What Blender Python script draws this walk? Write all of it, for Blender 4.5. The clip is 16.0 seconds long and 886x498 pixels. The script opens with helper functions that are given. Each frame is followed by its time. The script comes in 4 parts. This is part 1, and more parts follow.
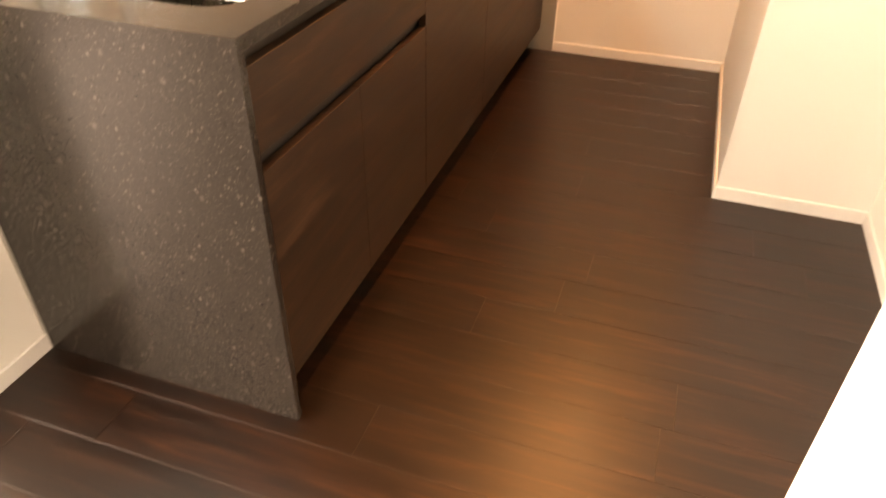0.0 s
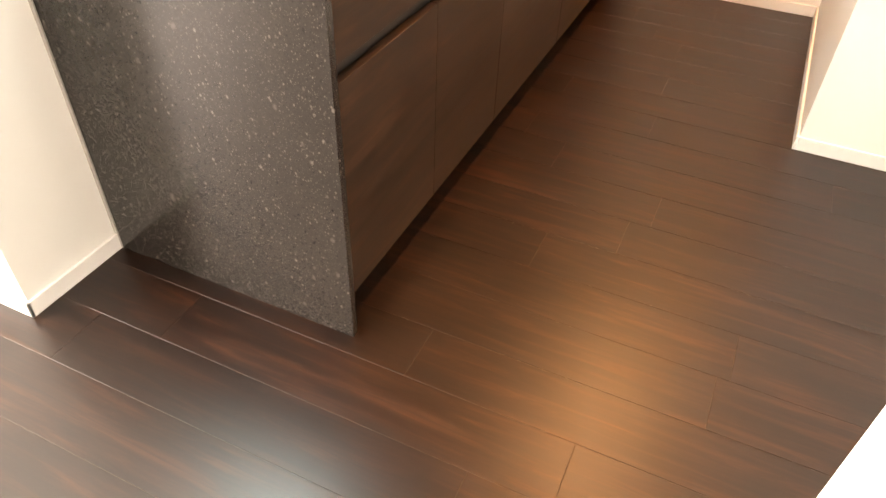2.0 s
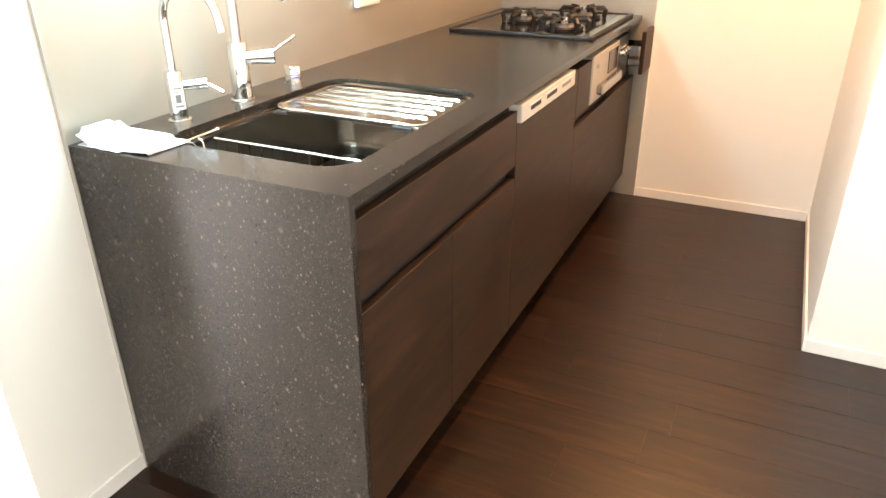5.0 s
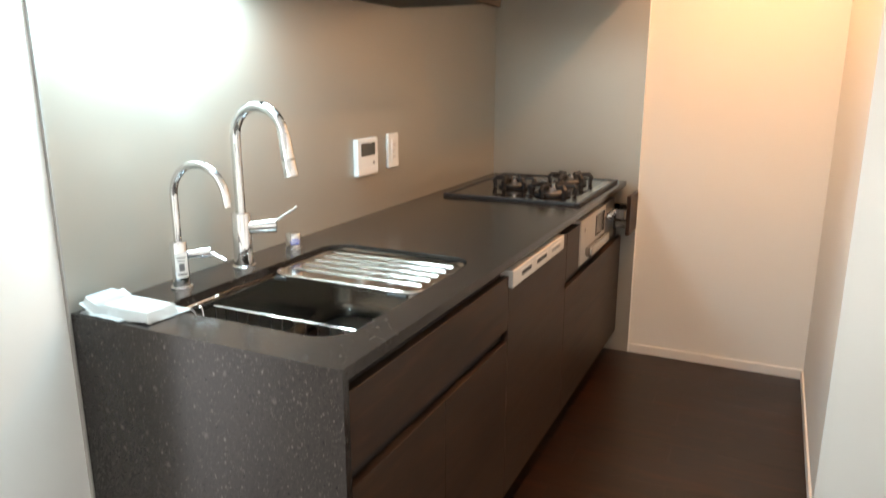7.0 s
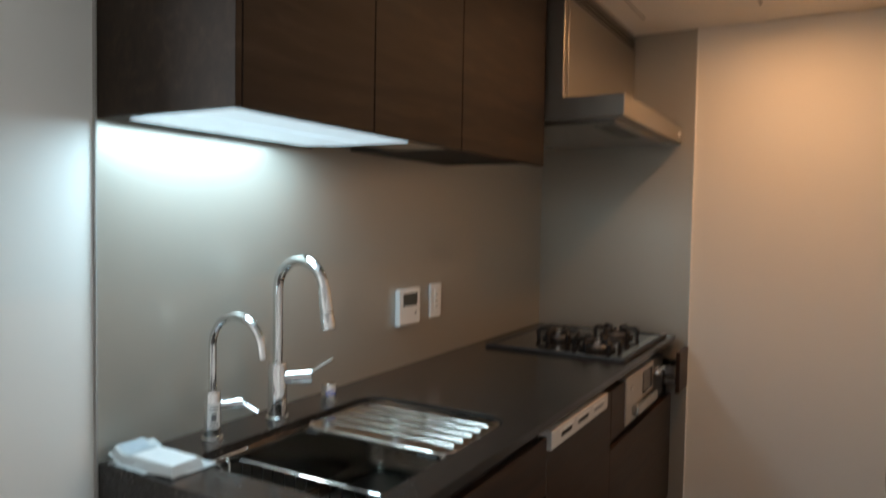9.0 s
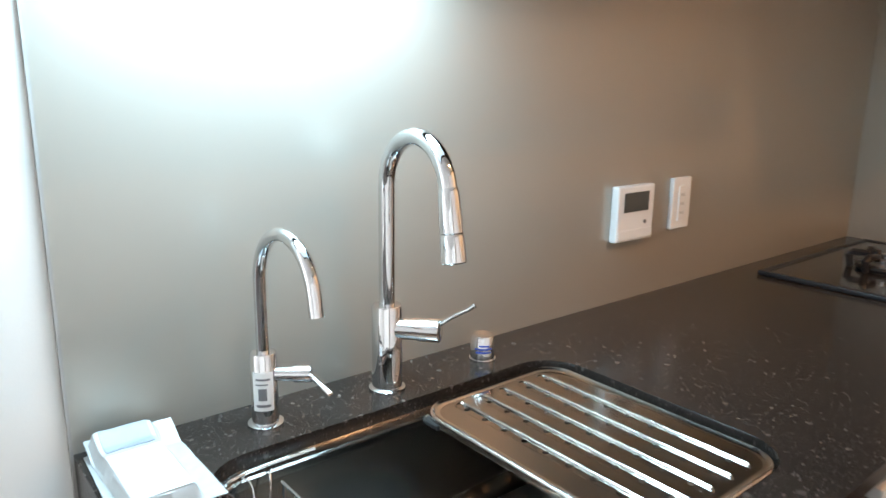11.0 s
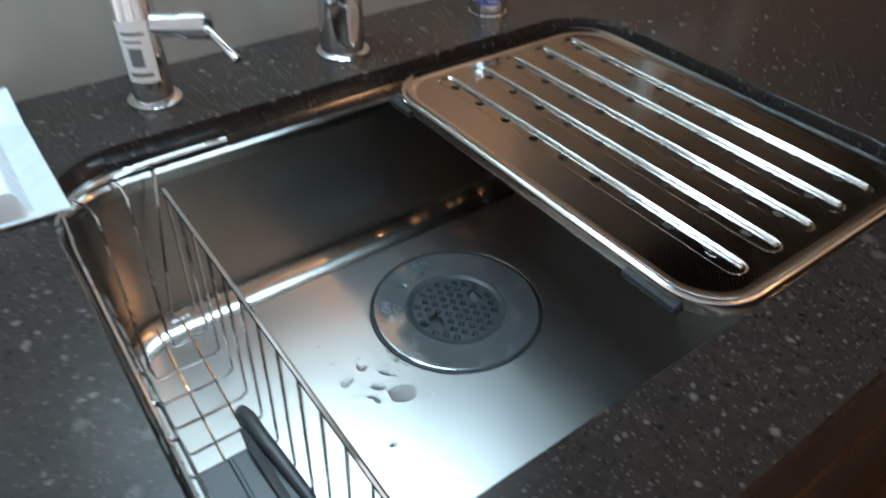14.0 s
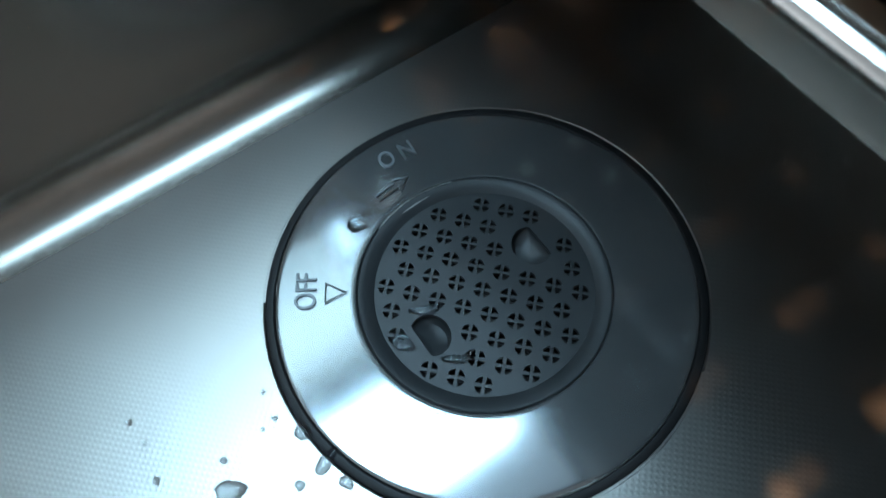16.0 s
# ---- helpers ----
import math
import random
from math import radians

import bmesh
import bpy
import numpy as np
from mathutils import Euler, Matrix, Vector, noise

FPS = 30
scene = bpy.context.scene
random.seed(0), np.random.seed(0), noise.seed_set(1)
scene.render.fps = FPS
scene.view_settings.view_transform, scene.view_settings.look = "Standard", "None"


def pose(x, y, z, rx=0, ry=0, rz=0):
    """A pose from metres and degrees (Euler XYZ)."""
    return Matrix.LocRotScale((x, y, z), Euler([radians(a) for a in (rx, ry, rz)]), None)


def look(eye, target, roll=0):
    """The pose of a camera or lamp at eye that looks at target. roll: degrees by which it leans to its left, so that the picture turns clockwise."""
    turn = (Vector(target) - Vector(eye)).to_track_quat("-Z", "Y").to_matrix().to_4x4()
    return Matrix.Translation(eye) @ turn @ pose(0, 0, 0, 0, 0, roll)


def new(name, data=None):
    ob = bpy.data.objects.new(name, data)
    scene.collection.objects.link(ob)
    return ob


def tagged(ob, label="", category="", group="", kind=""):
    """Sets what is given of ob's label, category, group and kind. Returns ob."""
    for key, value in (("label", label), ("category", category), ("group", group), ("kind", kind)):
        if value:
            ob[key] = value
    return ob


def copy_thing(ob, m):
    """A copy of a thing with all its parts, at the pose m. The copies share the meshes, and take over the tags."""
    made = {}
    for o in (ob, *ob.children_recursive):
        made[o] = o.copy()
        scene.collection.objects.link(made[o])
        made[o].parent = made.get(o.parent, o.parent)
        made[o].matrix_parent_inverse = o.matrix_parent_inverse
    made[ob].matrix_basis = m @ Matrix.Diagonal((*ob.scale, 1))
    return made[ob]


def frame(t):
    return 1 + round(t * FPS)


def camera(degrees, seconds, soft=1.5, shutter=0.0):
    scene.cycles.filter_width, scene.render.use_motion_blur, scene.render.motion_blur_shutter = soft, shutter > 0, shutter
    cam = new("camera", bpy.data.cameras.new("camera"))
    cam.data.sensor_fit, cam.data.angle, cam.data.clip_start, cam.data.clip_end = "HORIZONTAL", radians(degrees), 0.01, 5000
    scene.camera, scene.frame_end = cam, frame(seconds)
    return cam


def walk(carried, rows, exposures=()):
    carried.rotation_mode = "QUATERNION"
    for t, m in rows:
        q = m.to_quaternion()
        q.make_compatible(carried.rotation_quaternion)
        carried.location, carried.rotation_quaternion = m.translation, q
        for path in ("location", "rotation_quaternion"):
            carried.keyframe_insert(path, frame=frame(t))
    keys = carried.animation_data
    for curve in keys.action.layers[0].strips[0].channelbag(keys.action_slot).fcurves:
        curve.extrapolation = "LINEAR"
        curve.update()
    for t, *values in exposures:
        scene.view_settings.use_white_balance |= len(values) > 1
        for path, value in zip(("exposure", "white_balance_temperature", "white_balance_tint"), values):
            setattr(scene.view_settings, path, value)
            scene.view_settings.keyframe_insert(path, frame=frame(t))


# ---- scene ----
cam = camera(64.9, 16.0, 1.5, 0.4)
# seconds, stops, kelvin, tint
EXPOSURES = [
    (0.0, 0.40, 12500, 31), (0.6, 0.81, 10300, 28), (2.2, 0.85, 9000, 23), (4.2, 0.81, 8050, 18), (6.5, 0.26, 7050, 14), (7.5, -0.68, 6900, 14), (8.0, -1.24, 6850, 14), (8.5, -1.58, 6800, 14),
    (9.1, -1.6, 6600, 14), (9.6, -1.12, 6500, 14), (10.2, -0.33, 6400, 14), (12.5, -1.08, 6350, 17), (14.0, -1.08, 6250, 17), (15.0, -1.46, 6050, 14), (16.0, -2.05, 5850, 12)]
PATH = [
    (0, (1.265, -0.854, 1.211), (0.752, 0.674, 0.027), 0.9),
    (0.5, (1.248, -0.861, 1.181), (0.672, 0.527, -0.139), 1.2),
    (1, (1.244, -0.866, 1.175), (0.668, 0.497, -0.17), 2.1),
    (1.5, (1.239, -0.864, 1.181), (0.653, 0.502, -0.157), 2.3),
    (2, (1.239, -0.865, 1.181), (0.637, 0.507, -0.144), 2.1),
    (2.5, (1.233, -0.863, 1.197), (0.596, 0.558, -0.058), 1.3),
    (3, (1.239, -0.867, 1.22), (0.549, 0.635, 0.094), 0.8),
    (3.5, (1.245, -0.873, 1.242), (0.52, 0.675, 0.203), 0.6),
    (4, (1.248, -0.88, 1.25), (0.501, 0.696, 0.271), 0.3),
    (6.3, (1.262, -0.904, 1.301), (0.45, 0.783, 0.597), 0.0),
    (6.5, (1.26, -0.9, 1.294), (0.446, 0.802, 0.63), 0.2),
    (7, (1.267, -0.907, 1.328), (0.435, 0.847, 0.847), 0.0),
    (7.5, (1.265, -0.905, 1.35), (0.416, 0.883, 1.069), 0.1),
    (8, (1.267, -0.909, 1.376), (0.393, 0.887, 1.272), 0.1),
    (8.5, (1.28, -0.912, 1.389), (0.38, 0.872, 1.455), 0.3),
    (9, (1.296, -0.881, 1.366), (0.304, 0.854, 1.28), 1.0),
    (9.2, (1.291, -0.836, 1.338), (0.266, 0.86, 1.069), 1.9),
    (9.5, (1.245, -0.762, 1.308), (0.185, 0.87, 0.847), 1.7),
    (9.8, (1.138, -0.622, 1.311), (0.048, 0.954, 0.738), 2.3),
    (10, (1.073, -0.532, 1.325), (-0.016, 1.048, 0.761), 1.5),
    (10.2, (1.035, -0.445, 1.328), (-0.155, 1.078, 0.816), 0.9),
    (12.3, (0.788, 0.075, 1.3), (-0.868, 0.919, 0.56), 1.3),
    (12.5, (0.768, 0.077, 1.279), (-0.811, 0.92, 0.39), 1.9),
    (13, (0.726, 0.073, 1.221), (-0.658, 0.93, 0.06), 2.0),
    (13.5, (0.716, 0.07, 1.207), (-0.597, 0.948, -0.019), 1.4),
    (14, (0.713, 0.094, 1.188), (-0.501, 1.021, -0.102), 1.8),
    (14.2, (0.691, 0.13, 1.153), (-0.446, 1.035, -0.221), 2.4),
    (14.5, (0.605, 0.235, 1.107), (-0.454, 1.024, -0.395), 1.9),
    (14.7, (0.542, 0.306, 1.081), (-0.459, 0.958, -0.524), 0.1),
    (15, (0.49, 0.345, 1.015), (-0.443, 0.891, -0.668), -4.1),
    (15.5, (0.407, 0.367, 0.953), (-0.451, 0.816, -0.797), -7.2),
    (16, (0.391, 0.363, 0.925), (-0.396, 0.797, -0.862), -6.0),
]
walk(cam, [(t, look(eye, target, roll)) for t, eye, target, roll in PATH], EXPOSURES)

# ---- world, window light, exposure ----
world = bpy.data.worlds.new("world")
scene.world = world
world.use_nodes = True
_sky = world.node_tree.nodes.new("ShaderNodeTexSky")
_sky.sky_type = "NISHITA"
_sky.sun_disc = False
_sky.sun_elevation, _sky.sun_rotation = radians(38), radians(180)
world.node_tree.links.new(_sky.outputs[0], world.node_tree.nodes["Background"].inputs[0])
world.node_tree.nodes["Background"].inputs[1].default_value = 0.1

W = -0.02        # kitchen back wall
CEIL = 2.235     # kitchen ceiling
END = 2.42       # far wall
H = 0.85         # worktop height
EAST = 1.484     # side wall
CB = 1.557       # wall cabinets' lower edge


def area_lamp(name, m, sx, sy, power, colour, shape="RECTANGLE", spread=180):
    data = bpy.data.lights.new(name, "AREA")
    data.shape, data.size, data.size_y, data.energy, data.color = shape, sx, sy, power, colour
    data.spread = radians(spread)
    ob = new(name, data)
    ob.matrix_world = m
    return ob


# daylight in the living-room window, the warm recessed lamp, the cool worktop lamp
area_lamp("window_daylight", pose(-2.52, -2.3, 1.25, 90, 0, -90), 2.6, 1.9, 480, (0.89, 0.965, 1.0))
DOWNLIGHTS = ((1.115, 1.92), (1.115, 1.22))
for (lx, ly), watts in zip(DOWNLIGHTS, (13, 13)):
    area_lamp("downlight_lamp", pose(lx, ly, CEIL - 0.012), 0.07, 0.07, watts, (1.0, 0.52, 0.22), "DISK", 175)
area_lamp("worktop_lamp", pose(0.125, 0.30, CB - 0.0026), 0.17, 0.53, 20, (0.56, 0.86, 1.0))


# ---- materials ----
def rgb(h):
    """Linear colour from an sRGB hex string."""
    v = [int(h[i:i + 2], 16) / 255 for i in (0, 2, 4)]
    return tuple(c / 12.92 if c <= 0.04045 else ((c + 0.055) / 1.055) ** 2.4 for c in v) + (1.0,)


class Mat:
    """A small builder of node materials."""

    def __init__(self, name, base=(0.5, 0.5, 0.5, 1), rough=0.5, metal=0.0):
        self.m = bpy.data.materials.new(name)
        self.m.use_nodes = True
        self.t = self.m.node_tree
        self.b = self.t.nodes["Principled BSDF"]
        self.b.inputs["Base Color"].default_value = base
        self.b.inputs["Roughness"].default_value = rough
        self.b.inputs["Metallic"].default_value = metal

    def node(self, kind, **values):
        n = self.t.nodes.new(kind)
        for k, v in values.items():
            n.inputs[k.replace("_", " ")].default_value = v
        return n

    def link(self, a, b):
        self.t.links.new(a, b)

    def coords(self, scale=(1, 1, 1), jitter=0.0, rot=(0, 0, 0)):
        tc = self.t.nodes.new("ShaderNodeTexCoord")
        mp = self.t.nodes.new("ShaderNodeMapping")
        mp.inputs["Scale"].default_value = scale
        mp.inputs["Rotation"].default_value = rot
        self.link(tc.outputs["Object"], mp.inputs["Vector"])
        if jitter:
            info = self.t.nodes.new("ShaderNodeObjectInfo")
            mul = self.t.nodes.new("ShaderNodeMath")
            mul.operation = "MULTIPLY"
            mul.inputs[1].default_value = jitter
            self.link(info.outputs["Random"], mul.inputs[0])
            self.link(mul.outputs[0], mp.inputs["Location"])
        return mp.outputs[0]

    def noise(self, vec, scale, detail=4, rough=0.55, distort=0.0):
        n = self.node("ShaderNodeTexNoise", Scale=scale, Detail=detail, Roughness=rough, Distortion=distort)
        self.link(vec, n.inputs["Vector"])
        return n.outputs["Fac"]

    def ramp(self, fac, *stops):
        r = self.t.nodes.new("ShaderNodeValToRGB")
        e = r.color_ramp.elements
        while len(e) < len(stops):
            e.new(0.5)
        for el, (p, c) in zip(e, stops):
            el.position = p
            el.color = c if len(c) == 4 else (*c, 1)
        self.link(fac, r.inputs[0])
        return r.outputs[0]

    def mix(self, fac, a, b, mode="MIX"):
        n = self.t.nodes.new("ShaderNodeMix")
        n.data_type, n.blend_type = "RGBA", mode
        for src, slot in ((fac, n.inputs[0]), (a, n.inputs[6]), (b, n.inputs[7])):
            if isinstance(src, (float, int)):
                slot.default_value = src
            elif isinstance(src, tuple):
                slot.default_value = src
            else:
                self.link(src, slot)
        return n.outputs[2]

    def range(self, fac, lo, hi, a=0.0, b=1.0):
        n = self.t.nodes.new("ShaderNodeMapRange")
        for i, v in ((1, a), (2, b), (3, lo), (4, hi)):
            n.inputs[i].default_value = v
        self.link(fac, n.inputs[0])
        return n.outputs[0]

    def base(self, c):
        self.link(c, self.b.inputs["Base Color"])

    def rough(self, r):
        self.link(r, self.b.inputs["Roughness"])

    def bump(self, height, strength=0.3, distance=0.001):
        n = self.node("ShaderNodeBump", Strength=strength, Distance=distance)
        self.link(height, n.inputs["Height"])
        self.link(n.outputs[0], self.b.inputs["Normal"])


def g(v):
    return (v, v, v, 1)


def wallpaper(name, c):
    k = Mat(name, c, 0.75)
    v = k.coords()
    k.base(k.mix(k.range(k.noise(v, 1.3, 3), 0.0, 0.35), c, tuple(x * 0.93 for x in c[:3]) + (1,)))
    k.bump(k.noise(v, 260, 3, 0.6), 0.25, 0.0008)
    k.b.inputs["Specular IOR Level"].default_value = 0.25
    return k.m


MAT_WALL = wallpaper("white_wallpaper", (0.80, 0.79, 0.76, 1))
MAT_CEIL = wallpaper("ceiling_paper", (0.78, 0.77, 0.74, 1))


def painted(name, c, rough=0.4):
    k = Mat(name, c, rough)
    v = k.coords()
    k.rough(k.range(k.noise(v, 20, 3), rough - 0.06, rough + 0.08))
    return k.m


MAT_WINDOWFILM = painted("grey_window_film", (0.30, 0.35, 0.39, 1), 0.3)
MAT_TRIM = painted("white_trim", (0.80, 0.79, 0.77, 1), 0.42)
MAT_WHITE = painted("white_plastic", (0.78, 0.78, 0.77, 1), 0.35)
MAT_BLACK = painted("black_rubber", (0.012, 0.012, 0.013, 1), 0.55)
# near-black: the shade of grooves, gaps, slots and undersides is put into the colour
MAT_RECESS = painted("dark_recess_shade", (0.012, 0.010, 0.009, 1), 0.6)
MAT_IRON = painted("black_enamelled_iron", (0.014, 0.014, 0.016, 1), 0.38)
MAT_GREYPLAST = painted("dark_grey_plastic", (0.045, 0.05, 0.052, 1), 0.42)
MAT_STRAIN = painted("grey_strainer_plastic", (0.044, 0.048, 0.051, 1), 0.42)
MAT_SILVER = painted("silver_paint", (0.34, 0.325, 0.305, 1), 0.38)
MAT_STRIP = painted("pale_strip_plastic", (0.52, 0.50, 0.47, 1), 0.36)
MAT_BLUE = painted("blue_print", (0.02, 0.07, 0.42, 1), 0.4)
MAT_GREYINK = painted("grey_ink", (0.16, 0.16, 0.17, 1), 0.5)
MAT_LCD = painted("lcd_glass", (0.06, 0.065, 0.06, 1), 0.15)


def grained(name, dark, mid, light, along, stretch, rough, fine=1.0, jitter=0.0, coat=0.0):
    """Wood with its grain along one axis: broad figure, streaks and pores."""
    k = Mat(name, mid, rough)
    sc = [1.0, 1.0, 1.0]
    for i in range(3):
        sc[i] = 1.0 if i == along else stretch
    v = k.coords(tuple(sc), jitter)
    fig = k.noise(v, 1.6, 3, 0.5, 1.4)
    streak = k.noise(v, 5.5 * fine, 5, 0.62, 0.7)
    sf = [x * (1.0 if i == along else 6.0) for i, x in enumerate(sc)]
    pores = k.noise(k.coords(tuple(sf), jitter), 9 * fine, 3, 0.6)
    c = k.ramp(streak, (0.34, dark), (0.52, mid), (0.70, light))
    c = k.mix(k.range(fig, 0.0, 0.75, 0.35, 0.7), c, tuple(x * 0.55 for x in dark[:3]) + (1,))
    c = k.mix(k.range(pores, 0.0, 0.5, 0.55, 0.8), c, tuple(x * 0.5 for x in dark[:3]) + (1,))
    if jitter:
        info = k.t.nodes.new("ShaderNodeObjectInfo")
        c = k.mix(k.range(info.outputs["Random"], 0.0, 0.3), c, dark)
    k.base(c)
    k.rough(k.range(streak, rough - 0.05, rough + 0.1))
    k.bump(pores, 0.12, 0.0004)
    if coat:
        k.b.inputs["Coat Weight"].default_value = coat
        k.b.inputs["Coat Roughness"].default_value = 0.22
    return k.m


MAT_FLOOR = grained("dark_floorboard", (0.0075, 0.0023, 0.0010, 1), (0.021, 0.0062, 0.0022, 1), (0.056, 0.0172, 0.0058, 1), 0, 12.0, 0.33, 0.62, 40.0)
MAT_JOINT = painted("board_joint", (0.048, 0.024, 0.013, 1), 0.5)
MAT_FRONT = grained("dark_grained_laminate", (0.021, 0.0097, 0.0048, 1), (0.036, 0.0170, 0.0088, 1), (0.060, 0.0295, 0.0160, 1), 1, 9.0, 0.42, 1.0)
MAT_FRONT.node_tree.nodes["Principled BSDF"].inputs["Specular IOR Level"].default_value = 0.28
MAT_FLOOR.node_tree.nodes["Principled BSDF"].inputs["Specular IOR Level"].default_value = 0.5
MAT_UPPER = grained("dark_brown_laminate", (0.019, 0.011, 0.0065, 1), (0.030, 0.0175, 0.0105, 1), (0.046, 0.028, 0.017, 1), 1, 9.0, 0.5, 1.0)
MAT_UPPER.node_tree.nodes["Principled BSDF"].inputs["Specular IOR Level"].default_value = 0.2


def stone():
    """Dark quartz composite: a quiet ground with sparse pale and dark chips of uneven size."""
    k = Mat("speckled_grey_quartz", (0.03, 0.027, 0.025, 1), 0.22)
    v = k.coords()
    ground = k.ramp(k.noise(v, 130, 6, 0.8), (0.32, (0.0150, 0.0122, 0.0108, 1)), (0.68, (0.034, 0.0278, 0.0246, 1)))
    ground = k.mix(k.range(k.noise(v, 9, 5, 0.65), 0.0, 0.6, 0.35, 0.65), ground, (0.0175, 0.0146, 0.0132, 1))
    for scale, least, most, c in ((340, -0.3, 0.5, (0.072, 0.062, 0.056, 1)), (170, -0.9, 0.46, (0.104, 0.091, 0.082, 1)), (95, -2.0, 0.42, (0.120, 0.106, 0.096, 1)), (55, -2.4, 0.42, (0.074, 0.065, 0.059, 1)), (240, -0.4, 0.5, (0.011, 0.0098, 0.0092, 1)), (125, -1.1, 0.46, (0.010, 0.0088, 0.0082, 1))):
        w = k.node("ShaderNodeTexVoronoi", Scale=scale, Randomness=1.0)
        warp = k.t.nodes.new("ShaderNodeVectorMath")
        warp.operation = "ADD"
        n = k.node("ShaderNodeTexNoise", Scale=scale * 1.5, Detail=2.0)
        k.link(v, n.inputs["Vector"])
        amp = k.t.nodes.new("ShaderNodeVectorMath")
        amp.operation = "SCALE"
        amp.inputs["Scale"].default_value = 0.4 / scale
        k.link(n.outputs["Color"], amp.inputs[0])
        k.link(k.coords((1, 1, 0.75), 0, (scale, 0.3, 0.2)), warp.inputs[0])
        k.link(amp.outputs[0], warp.inputs[1])
        k.link(warp.outputs[0], w.inputs["Vector"])
        sep = k.t.nodes.new("ShaderNodeSeparateColor")
        k.link(w.outputs["Color"], sep.inputs[0])
        d = k.t.nodes.new("ShaderNodeMath")
        d.operation = "SUBTRACT"
        k.link(k.range(sep.outputs[0], least, most), d.inputs[0])
        k.link(w.outputs["Distance"], d.inputs[1])
        ground = k.mix(k.range(d.outputs[0], 0.0, 0.75, 0.0, 0.2), ground, c)
    k.base(ground)
    k.rough(k.range(k.noise(v, 120, 3), 0.15, 0.24))
    k.bump(k.noise(v, 160, 3), 0.03, 0.0005)
    k.b.inputs["Specular IOR Level"].default_value = 0.3
    return k.m


MAT_STONE = stone()


def splash():
    k = Mat("satin_grey_panel", (0.40, 0.37, 0.33, 1), 0.36, 0.52)
    v = k.coords((1, 1, 1))
    n = k.noise(k.coords((1, 1, 40)), 30, 3)
    k.base(k.mix(k.range(k.noise(v, 2, 3), 0, 0.3), (0.42, 0.395, 0.345, 1), (0.375, 0.355, 0.315, 1)))
    k.rough(k.range(n, 0.34, 0.42))
    return k.m


MAT_SPLASH = splash()


def metal(name, c, rough, var=0.05, stretch=None, dots=0.0, scale=60.0):
    k = Mat(name, c, rough, 1.0)
    v = k.coords(stretch or (1, 1, 1))
    n = k.noise(v, scale, 3, 0.6)
    k.rough(k.range(n, max(0.02, rough - var), rough + var))
    if dots:
        w = k.node("ShaderNodeTexVoronoi", Scale=dots, Randomness=0.0)
        w.voronoi_dimensions = "2D"
        k.link(k.coords((1, 1, 1), 0, (0, 0, 0.785)), w.inputs["Vector"])
        k.bump(k.range(w.outputs["Distance"], 1.0, 0.0, 0.12, 0.42), 0.11, 0.0003)
    elif stretch:
        k.bump(n, 0.05, 0.0003)
    return k.m


MAT_CHROME = metal("chrome", (0.72, 0.72, 0.73, 1), 0.05, 0.02)
MAT_STEEL = metal("brushed_steel", (0.50, 0.48, 0.45, 1), 0.24, 0.06, (40, 1, 1))
MAT_SINK = metal("embossed_sink_steel", (0.52, 0.50, 0.47, 1), 0.35, 0.03, (1, 1, 1), 450.0, 15.0)
# smooth basin walls; their shade and dim warm reflections are painted into the base colour
MAT_WALLSTEEL = metal("smooth_sink_steel_shaded", (0.36, 0.33, 0.295, 1), 0.26, 0.03, None, 0.0, 12.0)
MAT_RIM = metal("polished_rim_steel", (0.58, 0.56, 0.53, 1), 0.16, 0.03)
MAT_TRAY = metal("polished_tray_steel", (0.35, 0.335, 0.315, 1), 0.10, 0.03, (1, 1, 1), 330.0)
MAT_FLANGE = metal("drain_flange_steel", (0.42, 0.44, 0.45, 1), 0.12, 0.02)
MAT_FLANGE.node_tree.nodes["Principled BSDF"].inputs["Metallic"].default_value = 0.8
MAT_MARK = metal("stamped_mark_steel", (0.26, 0.27, 0.28, 1), 0.5, 0.05)
MAT_BURN = metal("dull_burner_steel", (0.30, 0.30, 0.31, 1), 0.5, 0.05)
MAT_HOODMETAL = metal("grey_hood_metal", (0.33, 0.31, 0.28, 1), 0.36, 0.05, (1, 40, 1))


def glass_black():
    k = Mat("black_hob_glass", (0.02, 0.02, 0.022, 1), 0.08)
    k.rough(k.range(k.noise(k.coords(), 30, 3), 0.06, 0.14))
    return k.m


MAT_HOB = glass_black()


def water():
    k = Mat("water", (0.95, 0.98, 1.0, 1), 0.02)
    k.b.inputs["Transmission Weight"].default_value = 1.0
    k.b.inputs["IOR"].default_value = 1.33
    return k.m


MAT_WATER = water()


def glow(name, c, strength):
    k = Mat(name, c, 0.5)
    k.b.inputs["Emission Color"].default_value = c
    k.b.inputs["Emission Strength"].default_value = strength
    return k.m


MAT_COOL = glow("cool_diffuser", (0.70, 0.90, 1.0, 1), 1.8)
MAT_WARM = glow("warm_lamp_glass", (1.0, 0.80, 0.55, 1), 30.0)


def paper_bag():
    k = Mat("white_paper", (0.62, 0.64, 0.65, 1), 0.55)
    v = k.coords()
    k.bump(k.noise(v, 60, 4), 0.4, 0.002)
    k.b.inputs["Subsurface Weight"].default_value = 0.0
    return k.m


MAT_PAPER = paper_bag()
MAT_FILM = painted("pale_plastic_film", (0.48, 0.52, 0.53, 1), 0.22)


# ---- mesh tools ----
def thing(name, at, label, category, group="", kind=""):
    """An Empty at the thing's base, to parent its parts."""
    ob = new(name)
    ob.location = at
    ob.empty_display_size = 0.05
    return tagged(ob, label, category, group, kind)


